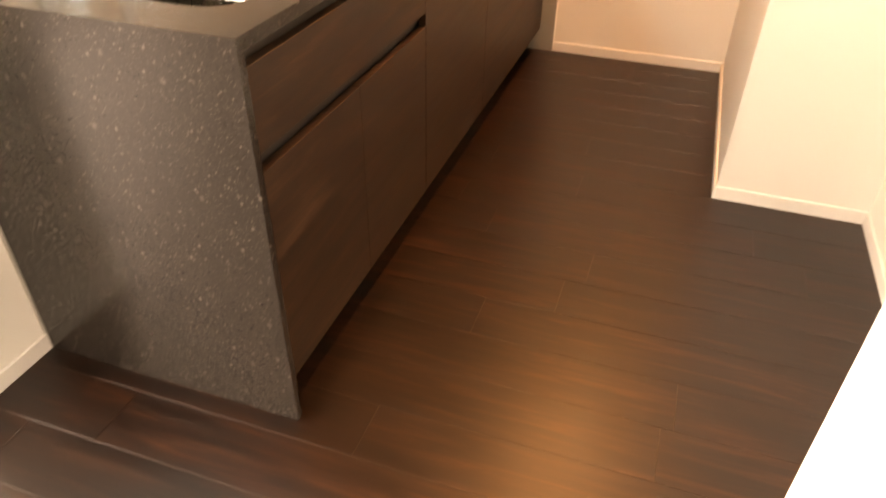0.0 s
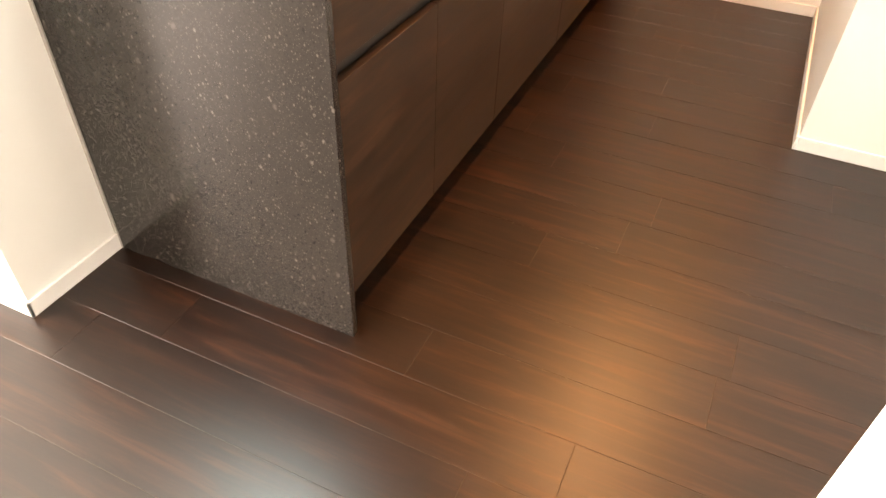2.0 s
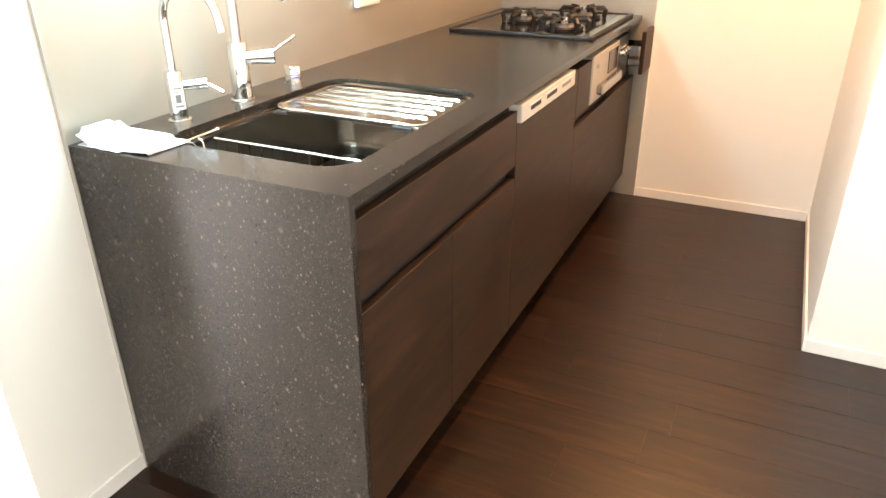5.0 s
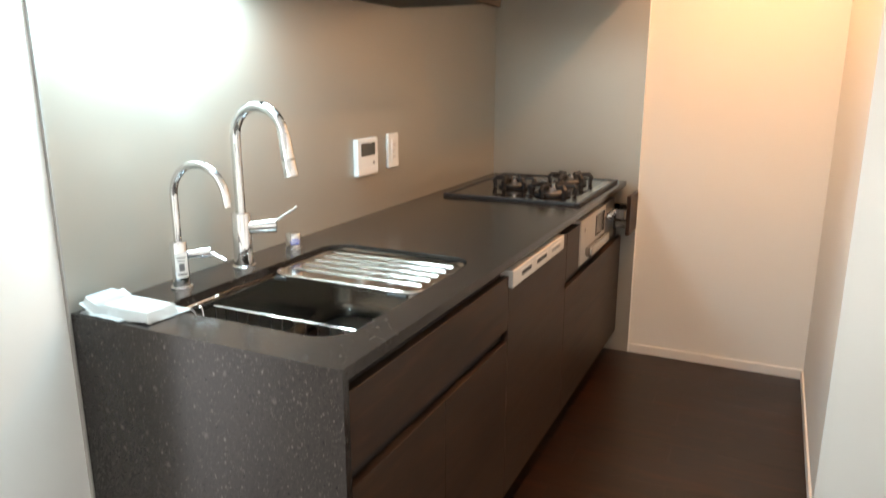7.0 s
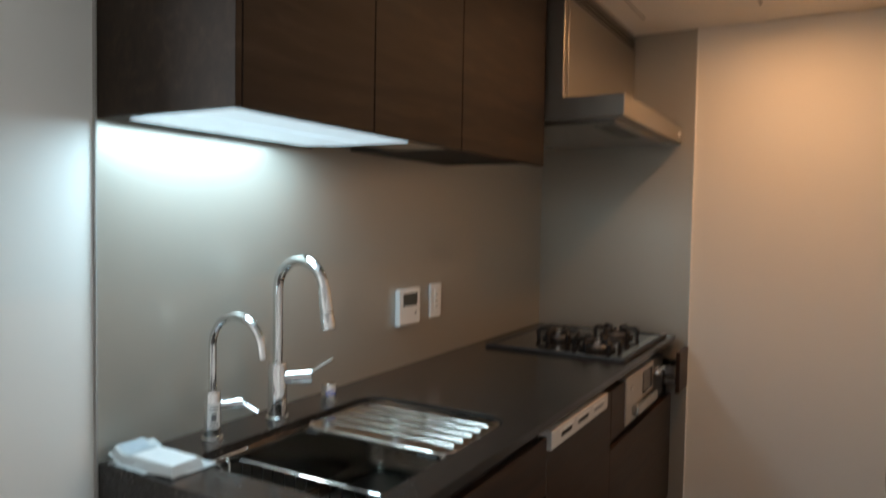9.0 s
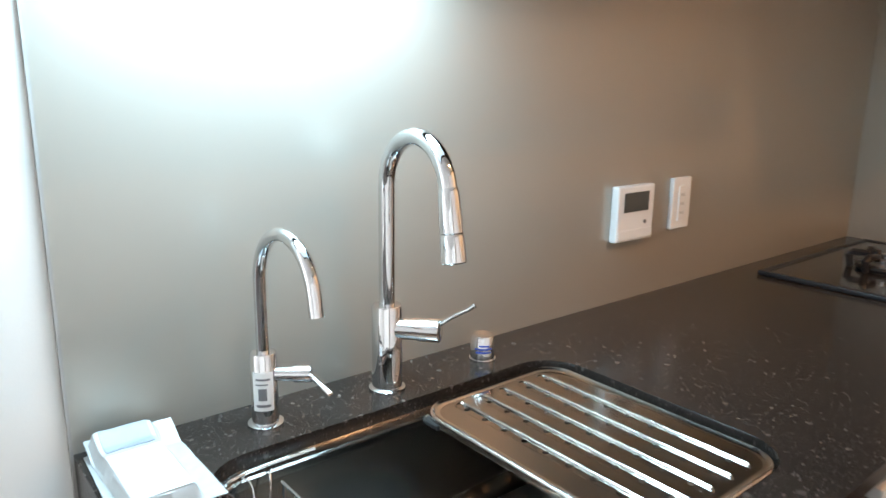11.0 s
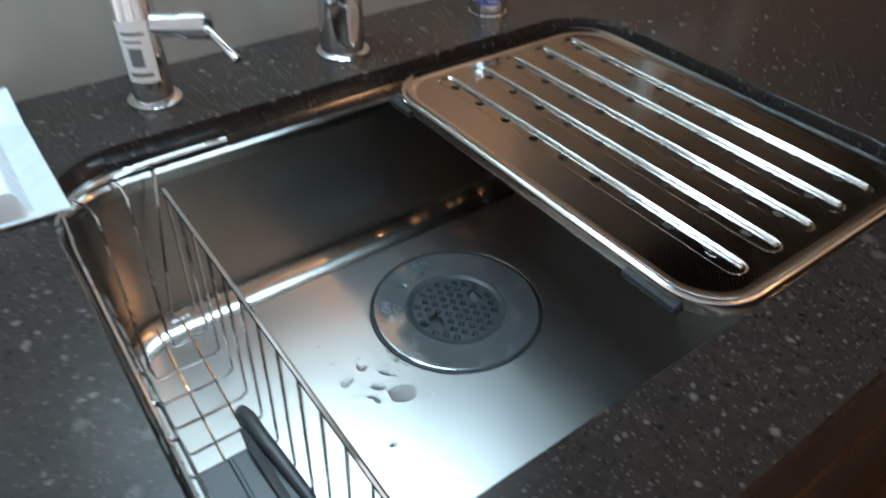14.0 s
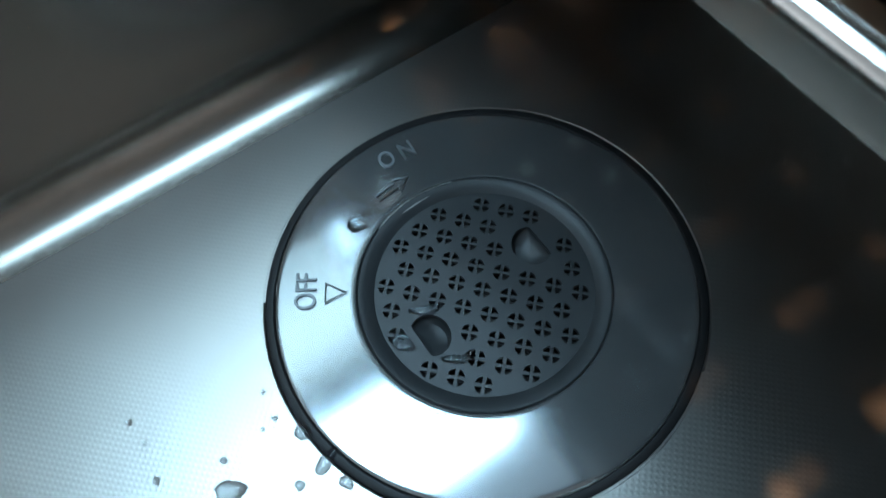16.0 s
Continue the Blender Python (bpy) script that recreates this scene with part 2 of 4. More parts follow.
def solid(name, bm, material, smooth=False):
    me = bpy.data.meshes.new(name)
    bmesh.ops.recalc_face_normals(bm, faces=bm.faces)
    bm.to_mesh(me)
    bm.free()
    me.materials.append(material)
    if smooth:
        me.shade_smooth()
        me.set_sharp_from_angle(angle=radians(38))
    return new(name, me)


def part(name, bm, material, parent, label="", smooth=False):
    """Link a bmesh as one mesh under a thing or part; vertices are in world metres."""
    ob = solid(name, bm, material, smooth)
    ob.parent = parent
    if parent.parent is None:
        ob.matrix_parent_inverse = Matrix.Translation(-parent.location)
    return tagged(ob, label) if label else ob


def single(name, bm, material, label, category, group="", kind="", smooth=False):
    return tagged(solid(name, bm, material, smooth), label, category, group, kind)


def box(x0, x1, y0, y1, z0, z1, bevel=0.0, bm=None, seg=2):
    own = bmesh.new()
    bmesh.ops.create_cube(own, size=1)
    for v in own.verts:
        v.co = Vector(((x0 + x1) / 2 + v.co.x * (x1 - x0), (y0 + y1) / 2 + v.co.y * (y1 - y0), (z0 + z1) / 2 + v.co.z * (z1 - z0)))
    if bevel:
        bmesh.ops.bevel(own, geom=own.edges[:], offset=bevel, segments=seg, affect="EDGES", profile=0.5)
    return merge(bm, own) if bm else own


def merge(bm, other):
    me = bpy.data.meshes.new("tmp")
    other.to_mesh(me)
    other.free()
    bm.from_mesh(me)
    bpy.data.meshes.remove(me)
    return bm


def loft(bm, loops, cap0=False, cap1=False, closed=True):
    rings = [[bm.verts.new(p) for p in loop] for loop in loops]
    for a, b in zip(rings, rings[1:]):
        n = len(a)
        for i in range(n if closed else n - 1):
            j = (i + 1) % n
            bm.faces.new((a[i], a[j], b[j], b[i]))
    if cap0:
        bm.faces.new(rings[0])
    if cap1:
        bm.faces.new(rings[-1])
    return bm


def lathe(profile, at, n=24, axis=(0, 0, 1), bm=None, cap=True):
    """Turn (radius, height) pairs round an axis through at."""
    bm = bm or bmesh.new()
    q = Vector((0, 0, 1)).rotation_difference(Vector(axis))
    loops = []
    for r, h in profile:
        r = max(r, 1e-5)
        loops.append([Vector(at) + q @ Vector((r * math.cos(2 * math.pi * i / n), r * math.sin(2 * math.pi * i / n), h)) for i in range(n)])
    return loft(bm, loops, cap, cap)


def tube(points, radius, n=10, closed=False, bm=None):
    """A round bar along points; radius may be one number or one for each point."""
    bm = bm or bmesh.new()
    p = [Vector(a) for a in points]
    rr = radius if isinstance(radius, (list, tuple)) else [radius] * len(p)
    loops, side = [], None
    for i, a in enumerate(p):
        if closed:
            d = p[(i + 1) % len(p)] - p[i - 1]
        else:
            d = p[min(i + 1, len(p) - 1)] - p[max(i - 1, 0)]
        d.normalize()
        if side is None:
            side = d.orthogonal().normalized()
        side = (side - d * side.dot(d)).normalized()
        other = d.cross(side)
        loops.append([a + rr[i] * (math.cos(2 * math.pi * k / n) * side + math.sin(2 * math.pi * k / n) * other) for k in range(n)])
    if closed:
        loops.append(loops[0])
    return loft(bm, loops, not closed, not closed)


def rrect(x0, x1, y0, y1, r, z, n=8):
    out = []
    for cx, cy, a0 in ((x1 - r, y1 - r, 0), (x0 + r, y1 - r, 90), (x0 + r, y0 + r, 180), (x1 - r, y0 + r, 270)):
        for i in range(n + 1):
            a = radians(a0 + 90 * i / n)
            out.append(Vector((cx + r * math.cos(a), cy + r * math.sin(a), z)))
    return out


def circle(cx, cy, r, z, n=24, a0=0.0):
    return [Vector((cx + r * math.cos(a0 + 2 * math.pi * i / n), cy + r * math.sin(a0 + 2 * math.pi * i / n), z)) for i in range(n)]


def plate(outline, holes, z0, z1):
    """A flat plate with holes cut right through it."""
    bm = bmesh.new()
    for z in (z1, z0):
        own = bmesh.new()
        for loop in (outline, *holes):
            vs = [own.verts.new((p[0], p[1], z)) for p in loop]
            for a, b in zip(vs, vs[1:] + vs[:1]):
                own.edges.new((a, b))
        bmesh.ops.triangle_fill(own, use_beauty=True, edges=own.edges[:], normal=(0, 0, 1))
        merge(bm, own)
    for loop in (outline, *holes):
        loft(bm, [[(p[0], p[1], z0) for p in loop], [(p[0], p[1], z1) for p in loop]])
    bmesh.ops.remove_doubles(bm, verts=bm.verts[:], dist=1e-6)
    return bm


def lettering(words, size, m, depth=0.0006):
    """Raised letters in the built-in font, as a bmesh."""
    cu = bpy.data.curves.new("letters", "FONT")
    cu.body, cu.size, cu.extrude, cu.align_x, cu.align_y = words, size, depth, "CENTER", "CENTER"
    ob = new("letters", cu)
    me = bpy.data.meshes.new_from_object(ob.evaluated_get(bpy.context.evaluated_depsgraph_get()))
    bpy.data.objects.remove(ob)
    bm = bmesh.new()
    bm.from_mesh(me)
    bpy.data.meshes.remove(me)
    bmesh.ops.transform(bm, matrix=m, verts=bm.verts[:])
    return bm


# ---- the setting ----
def structure(name, bm, material, label, category):
    return single(name, bm, material, label, category, "", "structure")


structure("wall_west", box(W - 0.127, W - 0.007, -0.264, END + 0.12, 0, CEIL + 0.4), MAT_WALL, "white papered wall behind the kitchen counter", "wall")
structure("wall_north", box(W - 0.007, 2.06, END, END + 0.12, 0, CEIL + 0.4), MAT_WALL, "white papered far wall lit by warm lamp", "wall")
structure("wall_east", box(EAST, 2.06, 1.287, END, 0, CEIL + 0.4), MAT_WALL, "white papered side wall with an outer corner", "wall")
structure("wall_niche", box(1.935, 2.06, -0.264, 1.287, 0, CEIL + 0.4), MAT_WALL, "white papered wall at the back of a niche", "wall")
structure("wall_stub", box(1.54, 1.935, -0.264, -0.14, 0, CEIL + 0.4), MAT_WALL, "short white wall end beside the niche", "wall")
structure("wall_living_west", box(-2.6, W - 0.127, -0.264, -0.144, 0, 2.6), MAT_WALL, "white papered living room wall beside the kitchen", "wall")
structure("wall_living_east", box(2.06, 3.2, -0.264, -0.144, 0, 2.6), MAT_WALL, "white papered living room wall", "wall")
_west = box(-2.72, -2.6, -4.3, -3.65, 0, 2.6)
box(-2.72, -2.6, -0.95, -0.144, 0, 2.6, bm=_west)
box(-2.72, -2.6, -3.65, -0.95, 2.25, 2.6, bm=_west)
box(-2.72, -2.6, -3.65, -0.95, 0, 0.25, bm=_west)
structure("wall_side_west", _west, MAT_WALL, "white papered living room wall with a window opening", "wall")
structure("wall_side_east", box(3.2, 3.32, -4.3, -0.144, 0, 2.6), MAT_WALL, "white papered living room side wall", "wall")
structure("wall_south", box(-2.72, 3.32, -4.3, -4.18, 0, 2.6), MAT_WALL, "white papered living room wall", "wall")
structure("ceiling", box(W - 0.007, 1.935, -0.264, END, CEIL, CEIL + 0.06), MAT_CEIL, "white papered kitchen ceiling", "ceiling")
structure("ceiling_living", box(-2.6, 3.2, -4.18, -0.264, 2.45, 2.5), MAT_CEIL, "white papered living room ceiling", "ceiling")

_win = thing("window_1", (-2.66, -2.3, 0.25), "wide living room window with white frame", "window", "", "structure")
_fr = box(-2.69, -2.63, -3.65, -0.95, 0.25, 0.31)
for a, b, c, d in ((-3.65, -0.95, 2.19, 2.25), (-3.65, -3.59, 0.31, 2.19), (-1.01, -0.95, 0.31, 2.19), (-2.33, -2.27, 0.31, 2.19)):
    box(-2.69, -2.63, a, b, c, d, bm=_fr)
part("window_frame", _fr, MAT_TRIM, _win)

# skirting boards
for name, dims in (("baseboard_west", (W - 0.007, W + 0.001, -0.272, -0.001)),
                   ("baseboard_west_end", (-2.6, W + 0.001, -0.272, -0.264)),
                   ("baseboard_north", (0.71, EAST - 0.008, END - 0.008, END)),
                   ("baseboard_east", (EAST - 0.008, EAST, 1.279, END - 0.008)),
                   ("baseboard_jog", (EAST, 1.935, 1.279, 1.287)),
                   ("baseboard_niche", (1.927, 1.935, -0.14, 1.279))):
    structure(name, box(*dims, 0.0, 0.045, 0.0015, seg=1), MAT_TRIM, "low white skirting board", "skirting board")

# satin wall panels round the counter
structure("backsplash", box(W - 0.007, W, 0.0, END - 0.009, H - 0.02, CEIL), MAT_SPLASH, "satin grey-beige wall panel above the worktop", "wall panel")
structure("end_splash", box(W, 0.705, END - 0.009, END - 0.001, 0.0, CEIL), MAT_SPLASH, "satin grey wall panel at the counter's far end", "wall panel")
structure("trim_strip", box(W - 0.007, W + 0.002, -0.004, 0.0, 0.0, CEIL), MAT_SILVER, "thin pale edge strip of the wall panel", "trim")
structure("trim_end", box(0.705, 0.709, END - 0.011, END, 0.0, CEIL), MAT_TRIM, "thin pale edge strip of the wall panel", "trim")

# ---- worktop and base cabinets ----
CUT = (0.113, 0.569, 0.1065, 0.771)      # sink opening
worktop = thing("worktop", (0.31, 1.2, 0), "dark speckled stone worktop with waterfall end panel", "worktop")
_hole = rrect(*CUT, 0.075, 0)
_out = [Vector(p) for p in ((W, 0.0, 0), (0.65, 0.0, 0), (0.65, END - 0.01, 0), (W, END - 0.01, 0))]
part("slab", plate(_out, [_hole], H - 0.024, H), MAT_STONE, worktop)
part("end_panel", box(W, 0.65, 0.0, 0.018, 0.0, H - 0.024), MAT_STONE, worktop, "polished speckled stone end panel")


def front(name, parent, y0, y1, z0, z1, label=""):
    return part(name, box(0.62, 0.64, y0 + 0.0007, y1 - 0.0007, z0, z1, 0.001, seg=1), MAT_FRONT, parent, label)


def carcass(parent, y0, y1):
    part("carcass", box(0.0, 0.60, y0, y1, 0.10, 0.64), MAT_RECESS, parent)
    part("toe_kick", box(0.55, 0.575, y0, y1, 0.0, 0.10), MAT_RECESS, parent, "black recessed toe kick")
    # the groove's shade is painted as near-black
    part("handle_recess", box(0.600, 0.615, y0, y1, 0.585, 0.822), MAT_RECESS, parent, "recessed finger groove, coloured dark as in shade")


sink_cab = thing("sink_cabinet", (0.32, 0.43, 0), "dark wood-grain sink cabinet with drawer over two doors", "kitchen cabinet", "base cabinets")
carcass(sink_cab, 0.019, 0.838)
front("drawer_front", sink_cab, 0.019, 0.838, 0.638, 0.793)
front("door", sink_cab, 0.019, 0.428, 0.105, 0.603)
front("door", sink_cab, 0.428, 0.838, 0.105, 0.603)

washer = thing("dishwasher", (0.32, 1.13, 0), "built-in dishwasher with dark wood-grain front", "dishwasher", "base cabinets")
part("carcass", box(0.0, 0.60, 0.839, 1.432, 0.10, 0.79), MAT_RECESS, washer)
part("toe_kick", box(0.55, 0.575, 0.839, 1.432, 0.0, 0.10), MAT_RECESS, washer, "black recessed toe kick")
part("lower_front", box(0.62, 0.64, 0.8397, 1.4317, 0.105, 0.757, 0.001, seg=1), MAT_FRONT, washer)
part("upper_front", box(0.62, 0.64, 1.352, 1.4305, 0.7585, 0.793, 0.0015, seg=1), MAT_FRONT, washer)
_strip = part("control_strip", box(0.60, 0.652, 0.843, 1.350, 0.7585, 0.808, 0.003), MAT_STRIP, washer, "pale grey-white control strip")
for a, b, m in ((0.915, 1.000, MAT_RECESS), (1.055, 1.150, MAT_RECESS), (1.205, 1.300, MAT_SILVER)):
    part("vent_slot" if m is MAT_RECESS else "key_panel", box(0.6505, 0.6528, a, b, 0.778, 0.790), m, _strip)
for a, b in ((0.905, 1.010), (1.045, 1.160), (1.195, 1.310)):
    part("slot_bead", box(0.651, 0.6535, a, b, 0.7945, 0.7965), MAT_WHITE, _strip)
for i in range(4):
    part("key", box(0.6525, 0.6540, 1.212 + i * 0.022, 1.226 + i * 0.022, 0.781, 0.787), MAT_GREYINK, _strip)

hob_cab = thing("hob_cabinet", (0.32, 1.9, 0), "dark wood-grain base cabinet below the gas hob", "kitchen cabinet", "base cabinets")
part("carcass", box(0.0, 0.60, 1.433, END - 0.012, 0.10, 0.58), MAT_RECESS, hob_cab)
part("toe_kick", box(0.55, 0.575, 1.433, END - 0.012, 0.0, 0.10), MAT_RECESS, hob_cab, "black recessed toe kick")
# near-black colour carries the shade inside this groove too
part("groove", box(0.60, 0.615, 1.433, END - 0.012, 0.56, 0.625), MAT_RECESS, hob_cab, "recessed finger groove, coloured dark as in shade")
part("filler", box(0.60, 0.64, 1.4345, 1.606, 0.622, 0.793, 0.0015, seg=1), MAT_FRONT, hob_cab)
front("drawer_front", hob_cab, 1.433, END - 0.014, 0.105, 0.588)

# ---- gas grill and its open control drawer ----
grill = thing("gas_grill", (0.5, 1.92, 0.62), "built-in silver gas grill with window and handle", "grill")
part("body", box(0.10, 0.60, 1.61, 2.215, 0.60, 0.815), MAT_RECESS, grill)
_gf = part("front_panel", box(0.60, 0.645, 1.608, 2.015, 0.628, 0.803, 0.004), MAT_SILVER, grill)
part("glass_window", box(0.644, 0.648, 1.84, 1.99, 0.70, 0.785, 0.001, seg=1), MAT_HOB, _gf, "dark glass window")
part("handle", box(0.645, 0.672, 1.68, 1.99, 0.652, 0.690, 0.007), MAT_STEEL, grill, "brushed metal grill handle")
part("button", lathe([(0.0, 0), (0.008, 0.0), (0.008, 0.006), (0.0, 0.007)], (0.645, 1.665, 0.76), 12, (1, 0, 0)), MAT_CHROME, grill)
part("knob_panel", box(0.60, 0.640, 2.018, 2.215, 0.628, 0.803, 0.003), MAT_IRON, grill, "black knob panel")
for yy in (2.055, 2.105, 2.155):
    part("knob", lathe([(0.0, 0), (0.016, 0.0), (0.016, 0.006), (0.013, 0.022), (0.0, 0.023)], (0.640, yy, 0.745), 16, (1, 0, 0), ), MAT_CHROME, grill, "", True)
pull = thing("control_drawer", (0.68, 2.31, 0.62), "pulled-out narrow dark hob control drawer with metal arms", "drawer")
part("front_panel", box(0.692, 0.710, 2.222, 2.40, 0.628, 0.808, 0.002, seg=1), MAT_FRONT, pull)
part("tray", box(0.60, 0.694, 2.235, 2.39, 0.660, 0.690, 0.003), MAT_STEEL, pull)
for yy in (2.24, 2.384):
    part("arm", box(0.60, 0.694, yy - 0.003, yy + 0.003, 0.70, 0.745, 0.001, seg=1), MAT_CHROME, pull, "chrome side arm")

# ---- gas hob ----
hob = thing("gas_hob", (0.34, 2.0, H), "black glass gas hob with three burners", "gas hob")
part("glass_top", box(0.06, 0.618, 1.655, 2.345, H + 0.0005, H + 0.009, 0.003), MAT_HOB, hob)
_fr = bmesh.new()
for a, b, c, d in ((0.055, 0.072, 1.650, 2.35), (0.606, 0.623, 1.650, 2.35), (0.072, 0.606, 1.650, 1.667), (0.072, 0.606, 2.333, 2.35)):
    box(a, b, c, d, H + 0.0005, H + 0.013, 0.003, bm=_fr)
part("rim", _fr, MAT_IRON, hob, "dark metal rim")
part("front_strip", box(0.575, 0.604, 1.70, 2.30, H + 0.009, H + 0.0105), MAT_STEEL, hob, "steel front strip")


def burner(cx, cy, r):
    z = H + 0.009
    b = part("burner", lathe([(0.0, 0), (r, 0), (r, 0.012), (r * 0.82, 0.018), (r * 0.82, 0.026), (r * 0.3, 0.030), (0.0, 0.030)], (cx, cy, z), 24), MAT_BURN, hob, "dull steel burner head", True)
    part("sensor", lathe([(0.0, 0.03), (0.011, 0.03), (0.011, 0.044), (0.0, 0.046)], (cx, cy, z), 12), MAT_CHROME, b, "", True)
    ring = r + 0.045
    t = part("trivet", tube([(cx + ring * 0.78 * math.cos(a), cy + ring * 0.78 * math.sin(a), z + 0.008) for a in [2 * math.pi * i / 24 for i in range(24)]], 0.0075, 6, True), MAT_IRON, hob, "black cast-iron pan support")
    for i in range(6):
        a = math.pi / 3 * i + 0.3
        c, s = math.cos(a), math.sin(a)
        leg = [(cx + ring * c, cy + ring * s, z + 0.002), (cx + (ring + 0.006) * c, cy + (ring + 0.006) * s, z + 0.032), (cx + ring * 0.96 * c, cy + ring * 0.96 * s, z + 0.040), (cx + ring * 0.48 * c, cy + ring * 0.48 * s, z + 0.040), (cx + ring * 0.44 * c, cy + ring * 0.44 * s, z + 0.028)]
        part("prong", tube(leg, [0.010, 0.011, 0.0105, 0.009, 0.007], 6), MAT_IRON, t)


burner(0.255, 1.955, 0.036)
burner(0.465, 1.825, 0.042)
burner(0.445, 2.165, 0.042)

# ---- sink ----
sink = thing("sink", (0.32, 0.46, 0.64), "undermounted stainless steel sink with embossed floor", "sink")
FZ = 0.652
DC = (0.2955, 0.4335)
X0, X1, Y0, Y1 = CUT


def inset(d, z, r):
    return rrect(X0 + d, X1 - d * (0.45 if d > 0 else 1), Y0 + d * (0.2 if d > 0 else 1), Y1 - d, r, z)


_led = bmesh.new()
loft(_led, [inset(-0.012, 0.8255, 0.085), inset(-0.012, 0.8235, 0.085), inset(0.0005, 0.8235, 0.075), inset(0.001, 0.8285, 0.0745), inset(0.016, 0.8250, 0.066), inset(0.019, 0.8258, 0.063), inset(0.0225, 0.8235, 0.060), inset(0.0235, 0.813, 0.059)])
part("rim", _led, MAT_RIM, sink, "polished steel rim ledge", True)
_bas = bmesh.new()
_loops = [inset(0.0235, 0.813, 0.059), inset(0.027, 0.75, 0.057), inset(0.030, FZ + 0.032, 0.055)]
for i in range(1, 9):
    a = radians(90 / 8 * i)
    _loops.append(inset(0.030 + 0.028 * (1 - math.cos(a)), FZ + 0.028 - 0.028 * math.sin(a), 0.055 + 0.006 * i / 8))
loft(_bas, _loops)
# same steel as the floor, coloured darker for the shaded sides
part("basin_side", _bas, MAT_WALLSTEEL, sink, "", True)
_floor = bmesh.new()
_ring = []
for p in _loops[-1]:
    a = math.atan2(p.y - DC[1], p.x - DC[0])
    _ring.append(Vector((DC[0] + 0.108 * math.cos(a), DC[1] + 0.108 * math.sin(a), FZ)))
loft(_floor, [_loops[-1], _ring])
lathe([(0.116, 0.00015), (0.0945, 0.00015), (0.0938, -0.0005), (0.0938, -0.03)], (*DC, FZ), 96, bm=_floor, cap=False)
part("basin_floor", _floor, MAT_SINK, sink, "finely embossed steel floor", True)
part("shell", box(X0 + 0.005, X1 - 0.005, Y0 + 0.005, Y1 - 0.005, FZ - 0.06, FZ - 0.055), MAT_RECESS, sink)

# waste-disposer cover in the drain
cover = thing("drain_cover", (*DC, FZ), "round steel disposer cover with grey perforated strainer", "drain cover")
part("gasket", lathe([(0.0894, -0.02), (0.0936, -0.02), (0.0934, 0.0006), (0.0924, 0.0012), (0.0900, 0.0011), (0.0894, 0.0004)], (*DC, FZ), 72, cap=False), MAT_BLACK, cover, "black rubber sealing ring", True)
part("flange", lathe([(0.0888, -0.012), (0.0893, 0.0), (0.0890, 0.0010), (0.0884, 0.0013), (0.0874, 0.00132), (0.0862, 0.00132), (0.0572, 0.0009), (0.0556, 0.0009), (0.0548, 0.0007), (0.0545, 0.0), (0.0543, -0.012)], (*DC, FZ), 96, cap=False), MAT_FLANGE, cover, "satin steel flange", True)
part("cup_rim", lathe([(0.0542, -0.014), (0.0542, 0.0001), (0.0536, 0.0005), (0.0515, 0.0002), (0.0490, -0.0012), (0.0470, -0.0024)], (*DC, FZ), 64, cap=False), MAT_STRAIN, cover, "", True)
part("well", lathe([(0.093, -0.013), (0.06, -0.040), (0.0, -0.042)], (*DC, FZ), 32, cap=False), MAT_RECESS, cover)

V1, V2 = Vector((-0.0018, 0.0114)), Vector((0.0090, 0.0072))
FH = (Vector((0.0045, -0.0305)), Vector((-0.0045, 0.0290)))
_holes = []
for i in range(-7, 8):
    for j in range(-8, 9):
        p = V2 * i + V1 * j + Vector((-0.0105, 0.0033))
        if p.length > 0.0438 or min((p - q).length for q in FH) < 0.0122:
            continue
        for k in range(4):
            a0, a1 = radians(90 * k + 45 + 11), radians(90 * k + 135 - 11)
            c = Vector((math.cos((a0 + a1) / 2), math.sin((a0 + a1) / 2))) * 0.0008
            arc = [p + c * 0.4 + Vector((math.cos(a), math.sin(a))) * 0.0034 for a in (a0 + (a1 - a0) * t / 4 for t in range(5))]
            _holes.append([p + c, *arc])
for q, s in zip(FH, (1, -1)):
    _holes.append([q + Vector((0.0095 * math.cos(a), s * 0.0085 * max(math.sin(a), -0.55))) for a in [2 * math.pi * t / 24 for t in range(24)]])
_holes = [[Vector((DC[0] + p.x, DC[1] + p.y)) for p in h] for h in _holes]
part("strainer", plate(circle(*DC, 0.0472, 0, 64), _holes, FZ - 0.0040, FZ - 0.0020), MAT_STRAIN, cover, "dark grey strainer plate with clover holes")


def scoop(q, s):
    """A sloping pan under a finger hole, deepest on the side of the plate's middle."""
    bm = bmesh.new()
    loops = []
    for k, d in ((1.06, 0.0), (0.98, 0.35), (0.75, 0.8), (0.4, 1.0), (0.02, 1.05)):
        lp = []
        for i in range(24):
            a = 2 * math.pi * i / 24
            u, v = 0.0098 * k * math.cos(a), s * 0.0088 * k * max(math.sin(a), -0.55)
            lp.append((DC[0] + q.x + u, DC[1] + q.y + v, FZ - 0.0035 - d * (0.0035 + 0.35 * max(0.0, s * v + 0.002))))
        loops.append(lp)
    part("finger_scoop", loft(bm, loops, False, True), MAT_STRAIN, cover, "grey scooped finger recess", True)


for q, s in zip(FH, (1, -1)):
    scoop(q, s)


def ring_pose(r, deg):
    a = radians(deg)
    return Matrix.Translation((DC[0] + r * math.cos(a), DC[1] + r * math.sin(a), FZ + 0.0016)) @ Matrix.Rotation(a - math.pi / 2, 4, "Z")


part("lettering", lettering("OFF", 0.0115, ring_pose(0.0755, -123) @ Matrix.Diagonal((0.86, 1.15, 1, 1))), MAT_MARK, cover, "raised word OFF")
